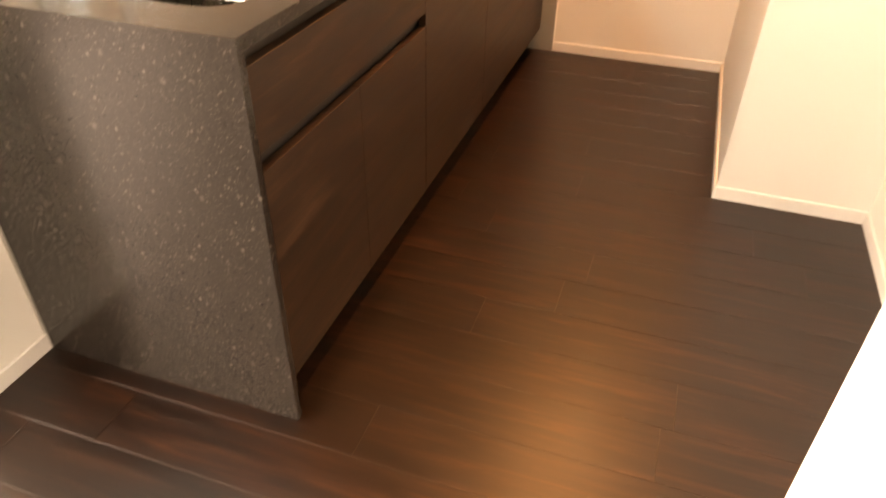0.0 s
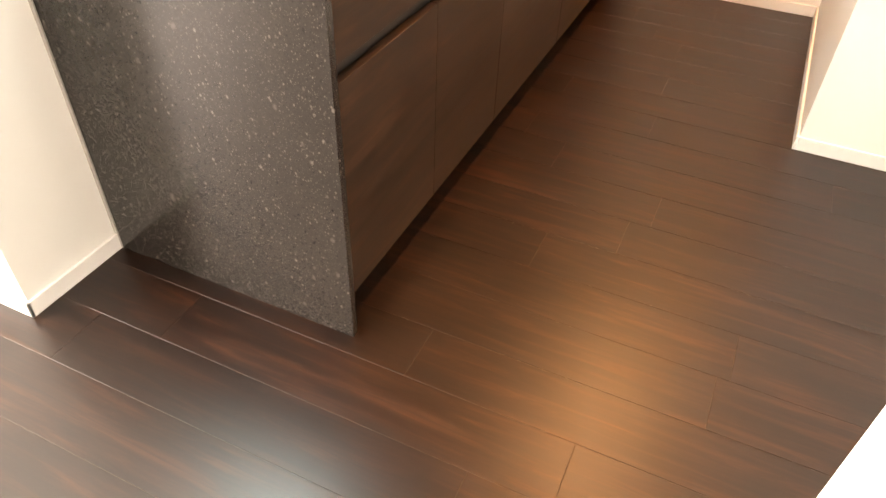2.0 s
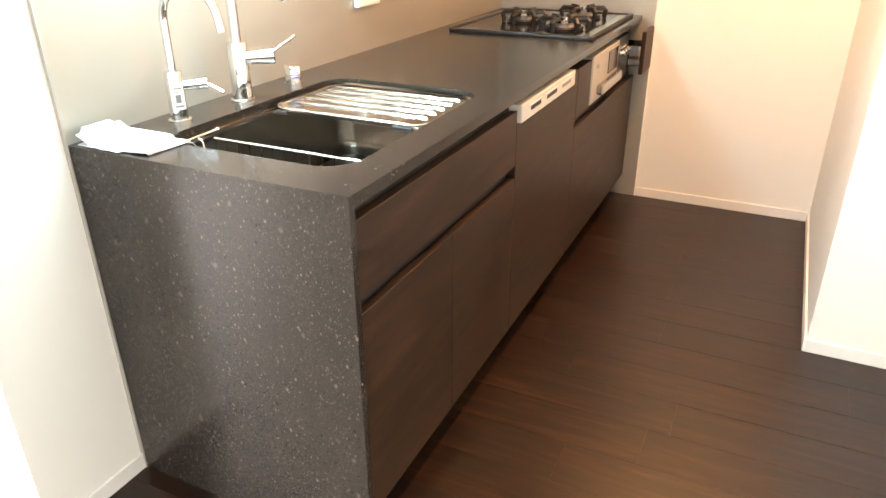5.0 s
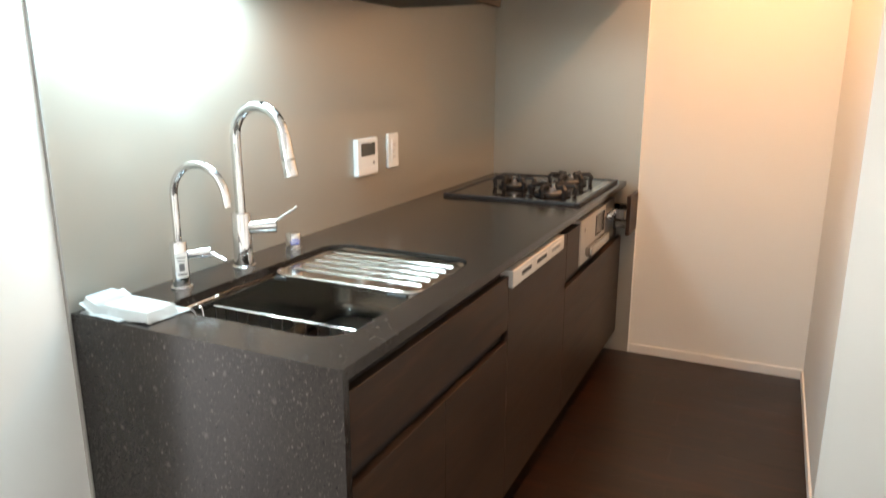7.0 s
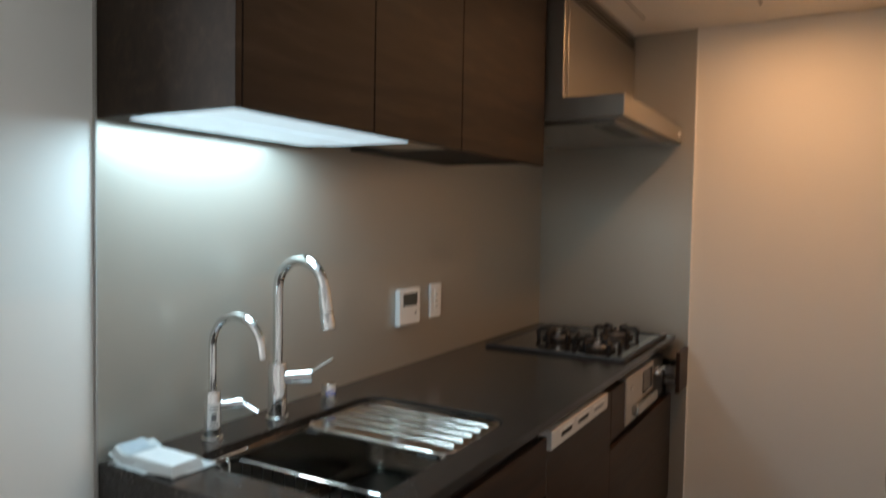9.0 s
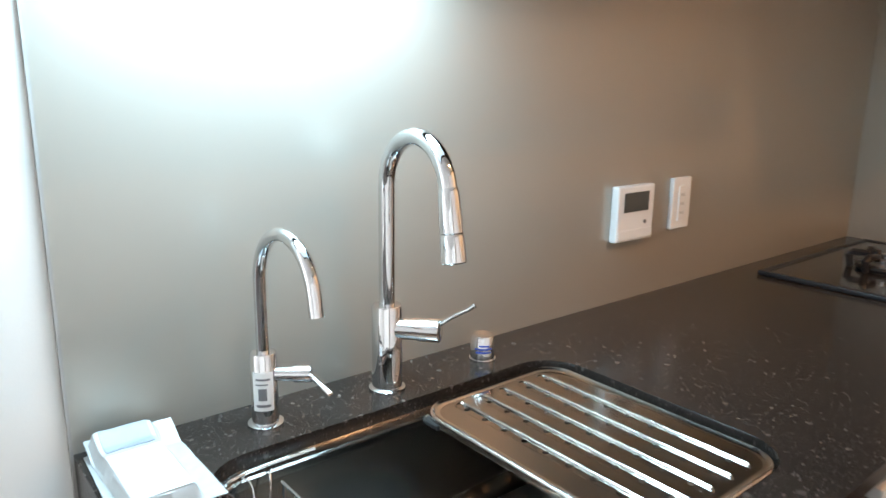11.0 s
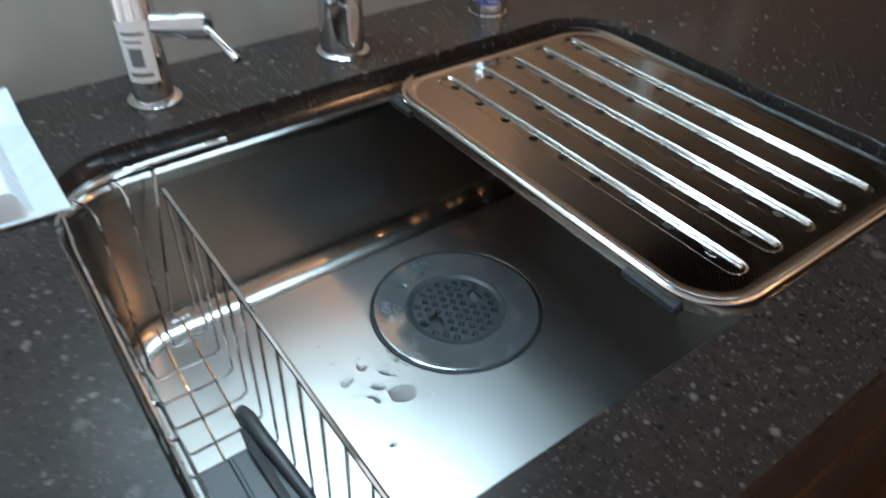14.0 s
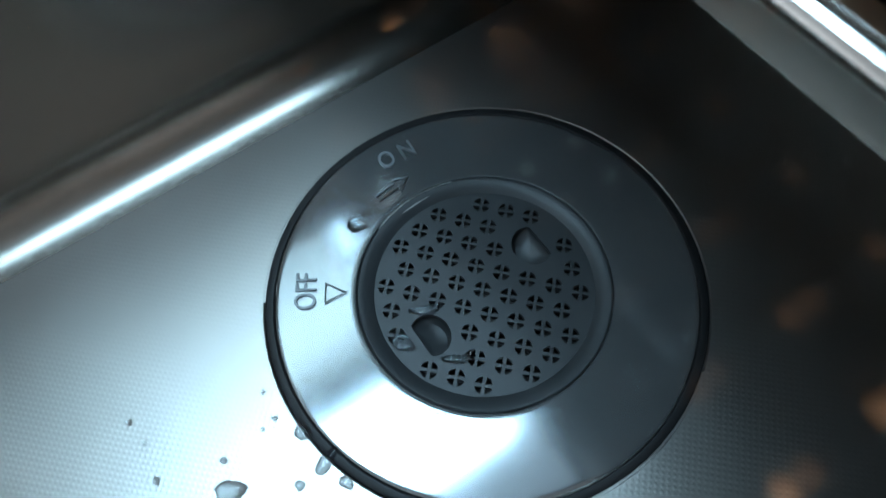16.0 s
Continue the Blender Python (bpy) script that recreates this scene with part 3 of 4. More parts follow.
part("lettering", lettering("O N", 0.0115, ring_pose(0.0775, 176) @ Matrix.Diagonal((0.86, 1.1, 1, 1))), MAT_MARK, cover, "raised word ON")


def outline_mark(pts, deg, r, name, label):
    m = ring_pose(r, deg)
    part(name, tube([m @ Vector((*p, 0.0003)) for p in pts], 0.00045, 6, True), MAT_MARK, cover, label)


outline_mark([(-0.0045, 0.004), (0.0045, 0.004), (0.0, -0.005)], -122, 0.0635, "triangle_mark", "raised triangle mark")
outline_mark([(-0.009, 0.0014), (0.002, 0.0014), (0.002, 0.0036), (0.0085, 0.0), (0.002, -0.0036), (0.002, -0.0014), (-0.009, -0.0014)], 185, 0.0635, "arrow_mark", "raised arrow mark")


def droplet(x, y, rx, ry, turn, h, seed, z=FZ):
    """A flat bead of water with an uneven outline."""
    rnd = random.Random(seed)
    n = 18
    wob = [1 + 0.16 * math.sin(2 * math.pi * i / n * 2 + rnd.random() * 6) * rnd.random() + 0.1 * math.sin(6 * math.pi * i / n + seed) for i in range(n)]
    loops = []
    for s, k in ((1.0, 0.0), (0.97, 0.35), (0.85, 0.7), (0.6, 0.93), (0.3, 1.0), (0.02, 1.02)):
        lp = []
        for i in range(n):
            a = 2 * math.pi * i / n
            u, v = 0.92 * rx * s * wob[i] * math.cos(a), ry * s * wob[i] * math.sin(a)
            c, d = math.cos(turn), math.sin(turn)
            lp.append((x + u * c - v * d, y + u * d + v * c, z + 0.0002 + h * k))
        loops.append(lp)
    single("water_drop", loft(bmesh.new(), loops, True, True), MAT_WATER, "clear water drop lying on the steel sink floor", "water drop", "water drops in the sink", "", True)


for i, (x, y, rx, ry, tn, h) in enumerate(((0.358, 0.322, 0.0160, 0.0112, 1.45, 0.0018), (0.309, 0.306, 0.0062, 0.0045, 1.2, 0.0022), (0.318, 0.284, 0.0085, 0.0042, 1.9, 0.0018),
        (0.327, 0.321, 0.0068, 0.0038, 0.6, 0.002), (0.339, 0.307, 0.0085, 0.0048, 0.9, 0.0018), (0.352, 0.298, 0.0055, 0.0042, 0.3, 0.0016), (0.345, 0.294, 0.003, 0.0026, 0, 0.0014),
        (0.305, 0.340, 0.0042, 0.0036, 0.3, 0.0016), (0.320, 0.342, 0.0070, 0.0028, 1.9, 0.0014), (0.331, 0.344, 0.0034, 0.0022, 0.4, 0.0012), (0.322, 0.329, 0.0022, 0.002, 0, 0.001),
        (0.402, 0.283, 0.0045, 0.0030, 1.6, 0.0014), (0.414, 0.259, 0.0030, 0.0022, 0, 0.001), (0.297, 0.309, 0.0016, 0.0014, 0, 0.001), (0.289, 0.284, 0.0018, 0.0014, 0, 0.001),
        (0.262, 0.284, 0.0013, 0.0013, 0, 0.0009), (0.273, 0.286, 0.0011, 0.0011, 0, 0.0008), (0.282, 0.334, 0.0012, 0.0010, 0, 0.0007), (0.294, 0.333, 0.0014, 0.0011, 0.8, 0.0007),
        (0.295, 0.327, 0.0012, 0.0010, 0, 0.0007), (0.335, 0.328, 0.0022, 0.0018, 0, 0.001), (0.333, 0.334, 0.0015, 0.0012, 0, 0.0008), (0.375, 0.340, 0.0050, 0.0016, 1.2, 0.0007),
        (0.337, 0.283, 0.0035, 0.0016, 0.7, 0.0008), (0.331, 0.296, 0.0020, 0.0015, 0, 0.0008), (0.348, 0.311, 0.0016, 0.0012, 0, 0.0008),
        (0.239, 0.404, 0.0048, 0.0033, 0.8, 0.0018))):
    droplet(x, y, rx, ry, tn, h, i, FZ + 0.0009 if i == 26 else FZ)

for i, (dx, dy, rx, ry, tn) in enumerate(((0.0144, 0.0023, 0.006, 0.0020, 0.9), (-0.0105, 0.0045, 0.008, 0.0022, 1.1), (-0.004, -0.0115, 0.006, 0.0035, 0.4), (0.0165, 0.009, 0.0024, 0.0020, 0.0))):
    droplet(DC[0] + FH[0].x + dx, DC[1] + FH[0].y + dy, rx, ry, tn, 0.0009, 30 + i, FZ - 0.0021)

# ---- draining board ----
tray = thing("drain_board", (0.35, 0.607, 0.82), "polished steel draining board with five raised ribs", "draining board")
TX0, TX1, TY0, TY1 = 0.128, 0.564, 0.449, 0.757
TZ = 0.838
RIBS = (0.5225, 0.5685, 0.6147, 0.661, 0.707)


def slot(yy, d, z):
    return rrect(0.150 + d, 0.539 - d, yy - 0.0185 + d, yy + 0.0045 - d, 0.0112 - d, z)


part("plate", plate(rrect(TX0 + 0.014, TX1 - 0.014, TY0 + 0.014, TY1 - 0.014, 0.04, 0), [slot(yy, 0, 0) for yy in RIBS], TZ - 0.001, TZ), MAT_TRAY, tray)
for yy in RIBS:
    _ch = plate(slot(yy, 0.0022, 0), [circle(0.1755 + i * 0.0416, yy - 0.0092, 0.0050, 0, 16) for i in range(9)], TZ - 0.0022, TZ - 0.0012)
    loft(_ch, [slot(yy, 0, TZ), slot(yy, 0.0008, TZ - 0.0003), slot(yy, 0.0022, TZ - 0.0012)])
    part("channel", _ch, MAT_TRAY, tray, "pressed channel with drain holes")
_rim = bmesh.new()


def tin(d, z):
    return rrect(TX0 + d, TX1 - d, TY0 + d, TY1 - d, 0.052 - d * 0.8, z, 10)


loft(_rim, [tin(0.0155, TZ + 0.0002), tin(0.011, TZ + 0.0005), tin(0.0075, TZ + 0.0014), tin(0.0055, TZ + 0.0032), tin(0.0036, TZ + 0.0042), tin(0.0018, TZ + 0.0038), tin(0.0004, TZ + 0.0022), tin(0.0, TZ), tin(0.0, TZ - 0.0085), tin(0.0015, TZ - 0.0095), tin(0.003, TZ - 0.0085)])
part("rim", _rim, MAT_RIM, tray, "rounded polished rim", True)
for yy in RIBS:
    bm = bmesh.new()
    loops = []
    for i in range(13):
        t = i / 12
        x = 0.155 + 0.378 * t
        s = 1.0
        if i in (0, 12):
            s = 0.12
        loops.append([(x, yy + 0.0021 * s * math.cos(a), TZ - 0.0014 + 0.0040 * s * math.sin(a)) for a in [math.pi * k / 8 for k in range(9)]])
    loops = [loops[0], [(0.1565, yy + 0.0021 * math.cos(math.pi * k / 8), TZ - 0.0014 + 0.0040 * math.sin(math.pi * k / 8)) for k in range(9)]] + loops[1:-1] + [[(0.5315, yy + 0.0021 * math.cos(math.pi * k / 8), TZ - 0.0014 + 0.0040 * math.sin(math.pi * k / 8)) for k in range(9)], loops[-1]]
    part("rib", loft(bm, loops, True, True, False), MAT_RIM, tray, "", True)
for x0, x1 in ((0.478, 0.532), (0.150, 0.185)):
    part("rubber_foot", box(x0, x1, TY0 - 0.0035, TY0 + 0.012, 0.8245, TZ - 0.004, 0.002, seg=1), MAT_BLACK, tray, "black rubber foot")
    part("rubber_foot", box(x0, x1, TY1 - 0.018, TY1 - 0.0025, 0.8245, TZ - 0.008, 0.002, seg=1), MAT_BLACK, tray, "black rubber foot")

tray.location += Vector((-0.002, 0.003, 0.0))

# ---- wire basket ----
basket = thing("wire_basket", (0.33, 0.16, 0.68), "stainless wire basket hung along the sink side", "wire basket")
BZ, BT = 0.694, 0.838
YL, YR = 0.116, 0.1955
part("top_rail", tube([(0.186, YR, BT), (0.553, YR, BT)], 0.0022, 8), MAT_CHROME, basket, "", True)
part("top_rail", tube([(0.124, 0.276, 0.8300), (0.124, 0.215, 0.8300), (0.127, 0.172, 0.8303), (0.136, 0.146, 0.831), (0.154, 0.127, 0.835), (0.180, YL, BT), (0.23, YL - 0.003, BT), (0.553, YL - 0.005, BT)], 0.0024, 8), MAT_CHROME, basket, "", True)
for i in range(13):
    x = 0.189 + i * 0.0303
    yl, yr = YL + 0.010, YR - 0.002
    right = [(x, yr - 0.006, BZ), (x, yr - 0.001, BZ + 0.006), (x, YR, BT)]
    if i == 0:
        left = [(0.1245, 0.203, 0.8300), (0.145, 0.199, 0.8288), (0.151, 0.196, 0.821), (0.181, 0.172, BZ + 0.006), (x, 0.168, BZ)]
    elif i == 1:
        left = [(0.129, 0.163, 0.8304), (0.149, 0.169, 0.8295), (0.155, 0.170, 0.822), (0.203, 0.160, BZ + 0.006), (x, 0.160, BZ)]
    elif i == 2:
        left = [(0.152, 0.129, 0.8335), (0.169, 0.138, 0.8315), (0.175, 0.140, 0.824), (0.240, 0.132, BZ + 0.006), (x, 0.134, BZ)]
    else:
        left = [(x, YL - 0.002, BT), (x, YL + 0.002, BT - 0.006), (x, yl, BZ + 0.006), (x, yl + 0.005, BZ)]
    part("wire", tube(left + right, 0.0014, 6), MAT_CHROME, basket, "", True)
for yy in (0.146, 0.170):
    part("bottom_wire", tube([(0.187, yy + 0.008, BZ - 0.0025), (0.553, yy, BZ - 0.0025)], 0.0013, 6), MAT_CHROME, basket, "", True)

tool = thing("sink_tool", (0.38, 0.165, BZ), "dark grey plastic caddy with arched grip in basket", "sink caddy")
part("tray", box(0.368, 0.475, 0.124, 0.188, BZ + 0.0015, BZ + 0.014, 0.004), MAT_GREYPLAST, tool)
part("grip", tube([(0.330, 0.176, BZ + 0.004), (0.334, 0.178, BZ + 0.012), (0.346, 0.179, BZ + 0.017), (0.372, 0.180, BZ + 0.019), (0.402, 0.183, BZ + 0.018), (0.440, 0.187, BZ + 0.013)], [0.004, 0.006, 0.0065, 0.006, 0.0055, 0.005], 10), MAT_GREYPLAST, tool, "", True)
part("grip", tube([(0.350, 0.172, BZ + 0.012), (0.378, 0.170, BZ + 0.018), (0.440, 0.172, BZ + 0.013)], [0.003, 0.0045, 0.004], 8), MAT_GREYPLAST, tool, "", True)
part("ridge", box(0.372, 0.470, 0.150, 0.154, BZ + 0.0135, BZ + 0.0165, 0.001, seg=1), MAT_GREYPLAST, tool)


# ---- taps ----
def arc_pipe(x, y, z0, z1, reach, yaw, drop, r, tilt=0.0):
    """A gooseneck: straight up, over a half circle, then down by drop."""
    c, s = math.cos(yaw), math.sin(yaw)
    R = reach / 2
    pts = [(x, y, z0 + (z1 - z0) * t) for t in (0, 0.5, 1)]
    for i in range(1, 15):
        a = math.pi * i / 15 * (1 + tilt)
        d = R * (1 - math.cos(a))
        pts.append((x + d * c, y + d * s, z1 + R * math.sin(a)))
    a = math.pi * (1 + tilt)
    d = R * (1 - math.cos(a))
    e = Vector((x + d * c, y + d * s, z1 + R * math.sin(a)))
    pts.append(tuple(e))
    down = Vector((math.sin(a) * c, math.sin(a) * s, math.cos(a)))
    return pts, e, down.normalized()


tap1 = thing("filter_tap", (0.048, 0.237, H), "slim chrome gooseneck water filter tap with sticker", "tap")
part("base_flange", lathe([(0.0, 0), (0.0255, 0), (0.0255, 0.004), (0.021, 0.006), (0.0, 0.006)], (0.048, 0.235, H), 32), MAT_CHROME, tap1, "", True)
part("body", lathe([(0.0, 0.006), (0.0192, 0.006), (0.0192, 0.108), (0.018, 0.1105), (0.0, 0.1105)], (0.048, 0.235, H), 32), MAT_CHROME, tap1, "", True)
_p, _e, _d = arc_pipe(0.048, 0.235, H + 0.108, 1.066, 0.150, 0.02, 0.02, 0.009, -0.05)
_p += [tuple(_e + _d * 0.026)]
part("spout", tube(_p, 0.0092, 16), MAT_CHROME, tap1, "", True)
part("side_arm", lathe([(0.0, 0), (0.0105, 0), (0.0105, 0.026), (0.0125, 0.0265), (0.0125, 0.050), (0.0, 0.050)], (0.060, 0.248, H + 0.078), 20, (0.62, 0.78, 0.02)), MAT_CHROME, tap1, "", True)
part("lever", tube([(0.088, 0.283, H + 0.078), (0.102, 0.287, H + 0.074), (0.132, 0.294, H + 0.060)], [0.0045, 0.004, 0.0044], 12), MAT_CHROME, tap1, "small chrome lever", True)
_st = bmesh.new()
_pts = [(0.048 + 0.0196 * math.cos(radians(a)), 0.235 + 0.0196 * math.sin(radians(a))) for a in range(-75, 16, 10)]
loft(_st, [[(*p, H + 0.028) for p in _pts], [(*p, H + 0.086) for p in _pts]], closed=False)
_sticker = part("sticker", _st, MAT_WHITE, tap1, "white paper sticker with grey print", True)
for za, zb, a0, a1 in ((0.044, 0.062, -50, -15), (0.074, 0.077, -60, 0), (0.067, 0.069, -60, -10), (0.034, 0.038, -60, 0)):
    bm = bmesh.new()
    q = [(0.048 + 0.0198 * math.cos(radians(a)), 0.235 + 0.0198 * math.sin(radians(a))) for a in np.linspace(a0, a1, 6)]
    loft(bm, [[(*p, H + za) for p in q], [(*p, H + zb) for p in q]], closed=False)
    part("print_bar", bm, MAT_GREYINK, _sticker)

tap2 = thing("kitchen_tap", (0.052, 0.444, H), "tall chrome gooseneck kitchen mixer with pull-out spray", "tap")
part("base_flange", lathe([(0.0, 0), (0.0295, 0), (0.0295, 0.004), (0.026, 0.0065), (0.0, 0.0065)], (0.052, 0.444, H), 36), MAT_CHROME, tap2, "", True)
part("body", lathe([(0.0, 0.0065), (0.0245, 0.0065), (0.0245, 0.139), (0.023, 0.142), (0.0, 0.142)], (0.052, 0.444, H), 36), MAT_CHROME, tap2, "", True)
_p, _e, _d = arc_pipe(0.052, 0.444, H + 0.138, 1.182, 0.154, -0.03, 0.02, 0.0128, -0.05)
part("spout", tube(_p, 0.0130, 18), MAT_CHROME, tap2, "", True)
_q = [tuple(_e + _d * k) for k in (-0.002, 0.004, 0.053, 0.059, 0.061, 0.065, 0.099, 0.101)]
part("spray_head", tube(_q, [0.0130, 0.0150, 0.0168, 0.0170, 0.0155, 0.0172, 0.0184, 0.0165], 20), MAT_CHROME, tap2, "", True)
part("side_arm", lathe([(0.0, 0), (0.0175, 0), (0.0175, 0.036), (0.0190, 0.0365), (0.0190, 0.068), (0.016, 0.070), (0.0, 0.070)], (0.066, 0.455, H + 0.104), 24, (0.78, 0.62, 0.03)), MAT_CHROME, tap2, "", True)
part("lever", tube([(0.114, 0.497, H + 0.112), (0.128, 0.512, H + 0.126), (0.150, 0.532, H + 0.143), (0.156, 0.538, H + 0.150)], [0.0034, 0.003, 0.0034, 0.0042], 12), MAT_CHROME, tap2, "slender chrome lever", True)

knob = thing("pop_up_control", (0.052, 0.655, H), "short chrome pop-up waste control with blue mark", "sink control")
part("collar", lathe([(0.0, 0), (0.0240, 0), (0.0240, 0.004), (0.0, 0.004)], (0.052, 0.652, H), 28), MAT_CHROME, knob, "", True)
part("cap", lathe([(0.0, 0.004), (0.0220, 0.004), (0.0220, 0.0445), (0.0200, 0.0475), (0.0, 0.0475)], (0.052, 0.652, H), 28), MAT_CHROME, knob, "", True)
for za, zb, a0, a1 in ((0.018, 0.021, -75, 0), (0.024, 0.027, -80, 5), (0.030, 0.033, -60, -10)):
    bm = bmesh.new()
    q = [(0.052 + 0.0223 * math.cos(radians(a)), 0.652 + 0.0223 * math.sin(radians(a))) for a in np.linspace(a0, a1, 8)]
    loft(bm, [[(*p, H + za) for p in q], [(*p, H + zb) for p in q]], closed=False)
    part("blue_mark", bm, MAT_BLUE, knob)

for _ob in (tap1, tap2, knob):
    _ob.location += Vector((0.003, 0.003, 0.0))

# ---- paper packet on the worktop ----
packet = thing("paper_packet", (0.06, 0.065, H), "white paper packet lying folded against the wall", "packet")


def sheet(corners, z, lift, seed, nx=10, ny=7):
    """A creased thin sheet between four corners, with a little thickness."""
    rnd = random.Random(seed)
    bm = bmesh.new()
    grid = []
    for k in (0, 1):
        rows = []
        for i in range(nx + 1):
            row = []
            for j in range(ny + 1):
                u, v = i / nx, j / ny
                a = Vector(corners[0]).lerp(Vector(corners[1]), u)
                b = Vector(corners[3]).lerp(Vector(corners[2]), u)
                p = a.lerp(b, v)
                w = noise.noise(Vector((p.x * 30 + seed, p.y * 30, 0))) * lift
                row.append(bm.verts.new((p.x, p.y, z + abs(w) + k * 0.0012)))
            rows.append(row)
        grid.append(rows)
        for i in range(nx):
            for j in range(ny):
                q = (rows[i][j], rows[i + 1][j], rows[i + 1][j + 1], rows[i][j + 1])
                bm.faces.new(q if k else q[::-1])
    a, b = grid
    for i in range(nx):
        for j in (0, ny):
            bm.faces.new((a[i][j], a[i + 1][j], b[i + 1][j], b[i][j]))
    for j in range(ny):
        for i in (0, nx):
            bm.faces.new((a[i][j], a[i][j + 1], b[i][j + 1], b[i][j]))
    return bm


part("wrapper", sheet([(-0.012, 0.008), (0.105, 0.004), (0.178, 0.122), (-0.016, 0.122)], H + 0.0005, 0.006, 3), MAT_FILM, packet, "pale translucent plastic sleeve", True)


def drape(p):
    """Height of the sleeve over the folded paper inside it."""
    def step(v, lo, hi):
        k = min(1.0, max(0.0, (v - lo) / (hi - lo)))
        return k * k * (3 - 2 * k)
    across = step(p.y, 0.014, 0.021) * (1 - step(p.y, 0.090, 0.100))
    body = step(p.x, 0.036, 0.050) * (1 - step(p.x, 0.169, 0.1745))
    flap = step(p.x, -0.012, -0.004) * (1 - step(p.x, 0.036, 0.050))
    crease = 0.0022 * noise.noise(Vector((p.x * 22, p.y * 38, 1.7))) + 0.0012 * noise.noise(Vector((p.x * 70, p.y * 45, 4.0)))
    return 0.002 + across * (0.020 * body + 0.018 * flap) + abs(crease) * (0.5 if across * body > 0.9 else 1.0) + 0.55 * max(0.0, 0.020 - p.x)


_sl = sheet([(-0.014, 0.010), (0.174, 0.016), (0.180, 0.124), (-0.016, 0.122)], H, 0.0, 5, 60, 36)
for v in _sl.verts:
    v.co.z += drape(v.co)
part("sleeve", _sl, MAT_FILM, packet, "white creased plastic sleeve", True)
_lb = sheet([(0.047, 0.022), (0.168, 0.022), (0.168, 0.089), (0.047, 0.089)], H + 0.0013, 0.0, 7, 24, 16)
for v in _lb.verts:
    v.co.z += drape(v.co)
part("folded_paper", _lb, MAT_PAPER, packet, "bright white folded paper", True)
_wf = sheet([(-0.008, 0.026), (0.034, 0.026), (0.034, 0.086), (-0.008, 0.086)], H + 0.0012, 0.0, 9, 14, 16)
for v in _wf.verts:
    v.co.z += drape(v.co)
part("window_film", _wf, MAT_WINDOWFILM, packet, "grey translucent window", True)

packet.location.x += 0.012

# ---- wall controls ----
remote = thing("bath_remote", (W, 1.155, 1.058), "white wall control panel with grey display", "control panel")
part("case", box(W, 0.0, 1.096, 1.230, 0.995, 1.121, 0.004), MAT_WHITE, remote)
part("display", box(-0.0005, 0.0012, 1.118, 1.208, 1.062, 1.106, 0.0005, seg=1), MAT_LCD, remote, "grey display")
part("button", lathe([(0, 0), (0.0045, 0), (0.0045, 0.0015), (0, 0.0018)], (0.0, 1.198, 1.036), 14, (1, 0, 0)), MAT_GREYINK, remote)
part("flap", box(-0.0005, 0.0012, 1.101, 1.225, 1.001, 1.022, 0.0006, seg=1), MAT_WHITE, remote)
outlet = thing("wall_outlet", (W, 1.346, 1.06), "white wall outlet plate with sockets", "outlet")
part("cover_plate", box(W, W + 0.011, 1.318, 1.395, 1.0, 1.125, 0.003), MAT_WHITE, outlet)
part("insert", box(W + 0.010, W + 0.0135, 1.342, 1.371, 1.020, 1.105, 0.001, seg=1), MAT_WHITE, outlet)
for zz in (1.04, 1.062, 1.084):
    for yy in (1.352, 1.361):
        part("slot", box(W + 0.0133, W + 0.0139, yy - 0.001, yy + 0.001, zz - 0.0035, zz + 0.0035), MAT_GREYINK, outlet)

# ---- wall cabinets, lamp, hood ----


def wall_cabinet(y0, y1, label):
    c = thing("wall_cabinet", (0.17, (y0 + y1) / 2, CB), label, "wall cabinet", "wall cabinets")
    part("carcass", box(W, 0.348, y0, y1, CB + 0.02, CEIL - 0.002), MAT_UPPER, c)
    part("door", box(0.350, 0.37, y0 + 0.0015, y1 - 0.0015, CB, CEIL - 0.004, 0.0015, seg=1), MAT_UPPER, c)
    return c


_first = wall_cabinet(0.016, 0.416, "dark brown wood-grain wall cabinet above the sink")
part("side_panel", box(W, 0.37, 0.0, 0.015, CB, CEIL - 0.002, 0.001, seg=1), MAT_UPPER, _first)
wall_cabinet(0.4165, 0.833, "dark brown wood-grain wall cabinet above the worktop")
wall_cabinet(0.8335, 1.447, "wide dark brown wood-grain wall cabinet beside hood")
# sheet whose near-black colour stands in for shade under the cabinet
single("cabinet_underside", box(W, 0.348, 0.84, 1.44, CB + 0.012, CB + 0.0195), MAT_RECESS, "underside panel of the wall cabinet, coloured dark as in shade", "panel")
single("steel_panel", box(0.15, 0.345, 0.63, 0.832, CB + 0.006, CB + 0.0195, 0.001, seg=1), MAT_STEEL, "small steel panel under the wall cabinet", "panel")
lamp = thing("worktop_light", (0.2, 0.32, CB), "slim cool-white lamp fixed under the wall cabinet", "lamp")
part("housing", box(0.04, 0.345, 0.02, 0.62, CB + 0.003, CB + 0.0195, 0.002, seg=1), MAT_WHITE, lamp)
part("diffuser", box(0.085, 0.335, 0.03, 0.612, CB + 0.0005, CB + 0.003, 0.0005, seg=1), MAT_COOL, lamp, "glowing cool-white diffuser")
part("back_lip", box(0.028, 0.033, 0.06, 0.60, CB - 0.005, CB + 0.004), MAT_RECESS, lamp, "thin dark lamp edge")
part("tube", box(0.038, 0.212, 0.033, 0.567, CB - 0.0020, CB + 0.0006, 0.0005, seg=1), MAT_COOL, lamp, "glowing lamp tube cover")

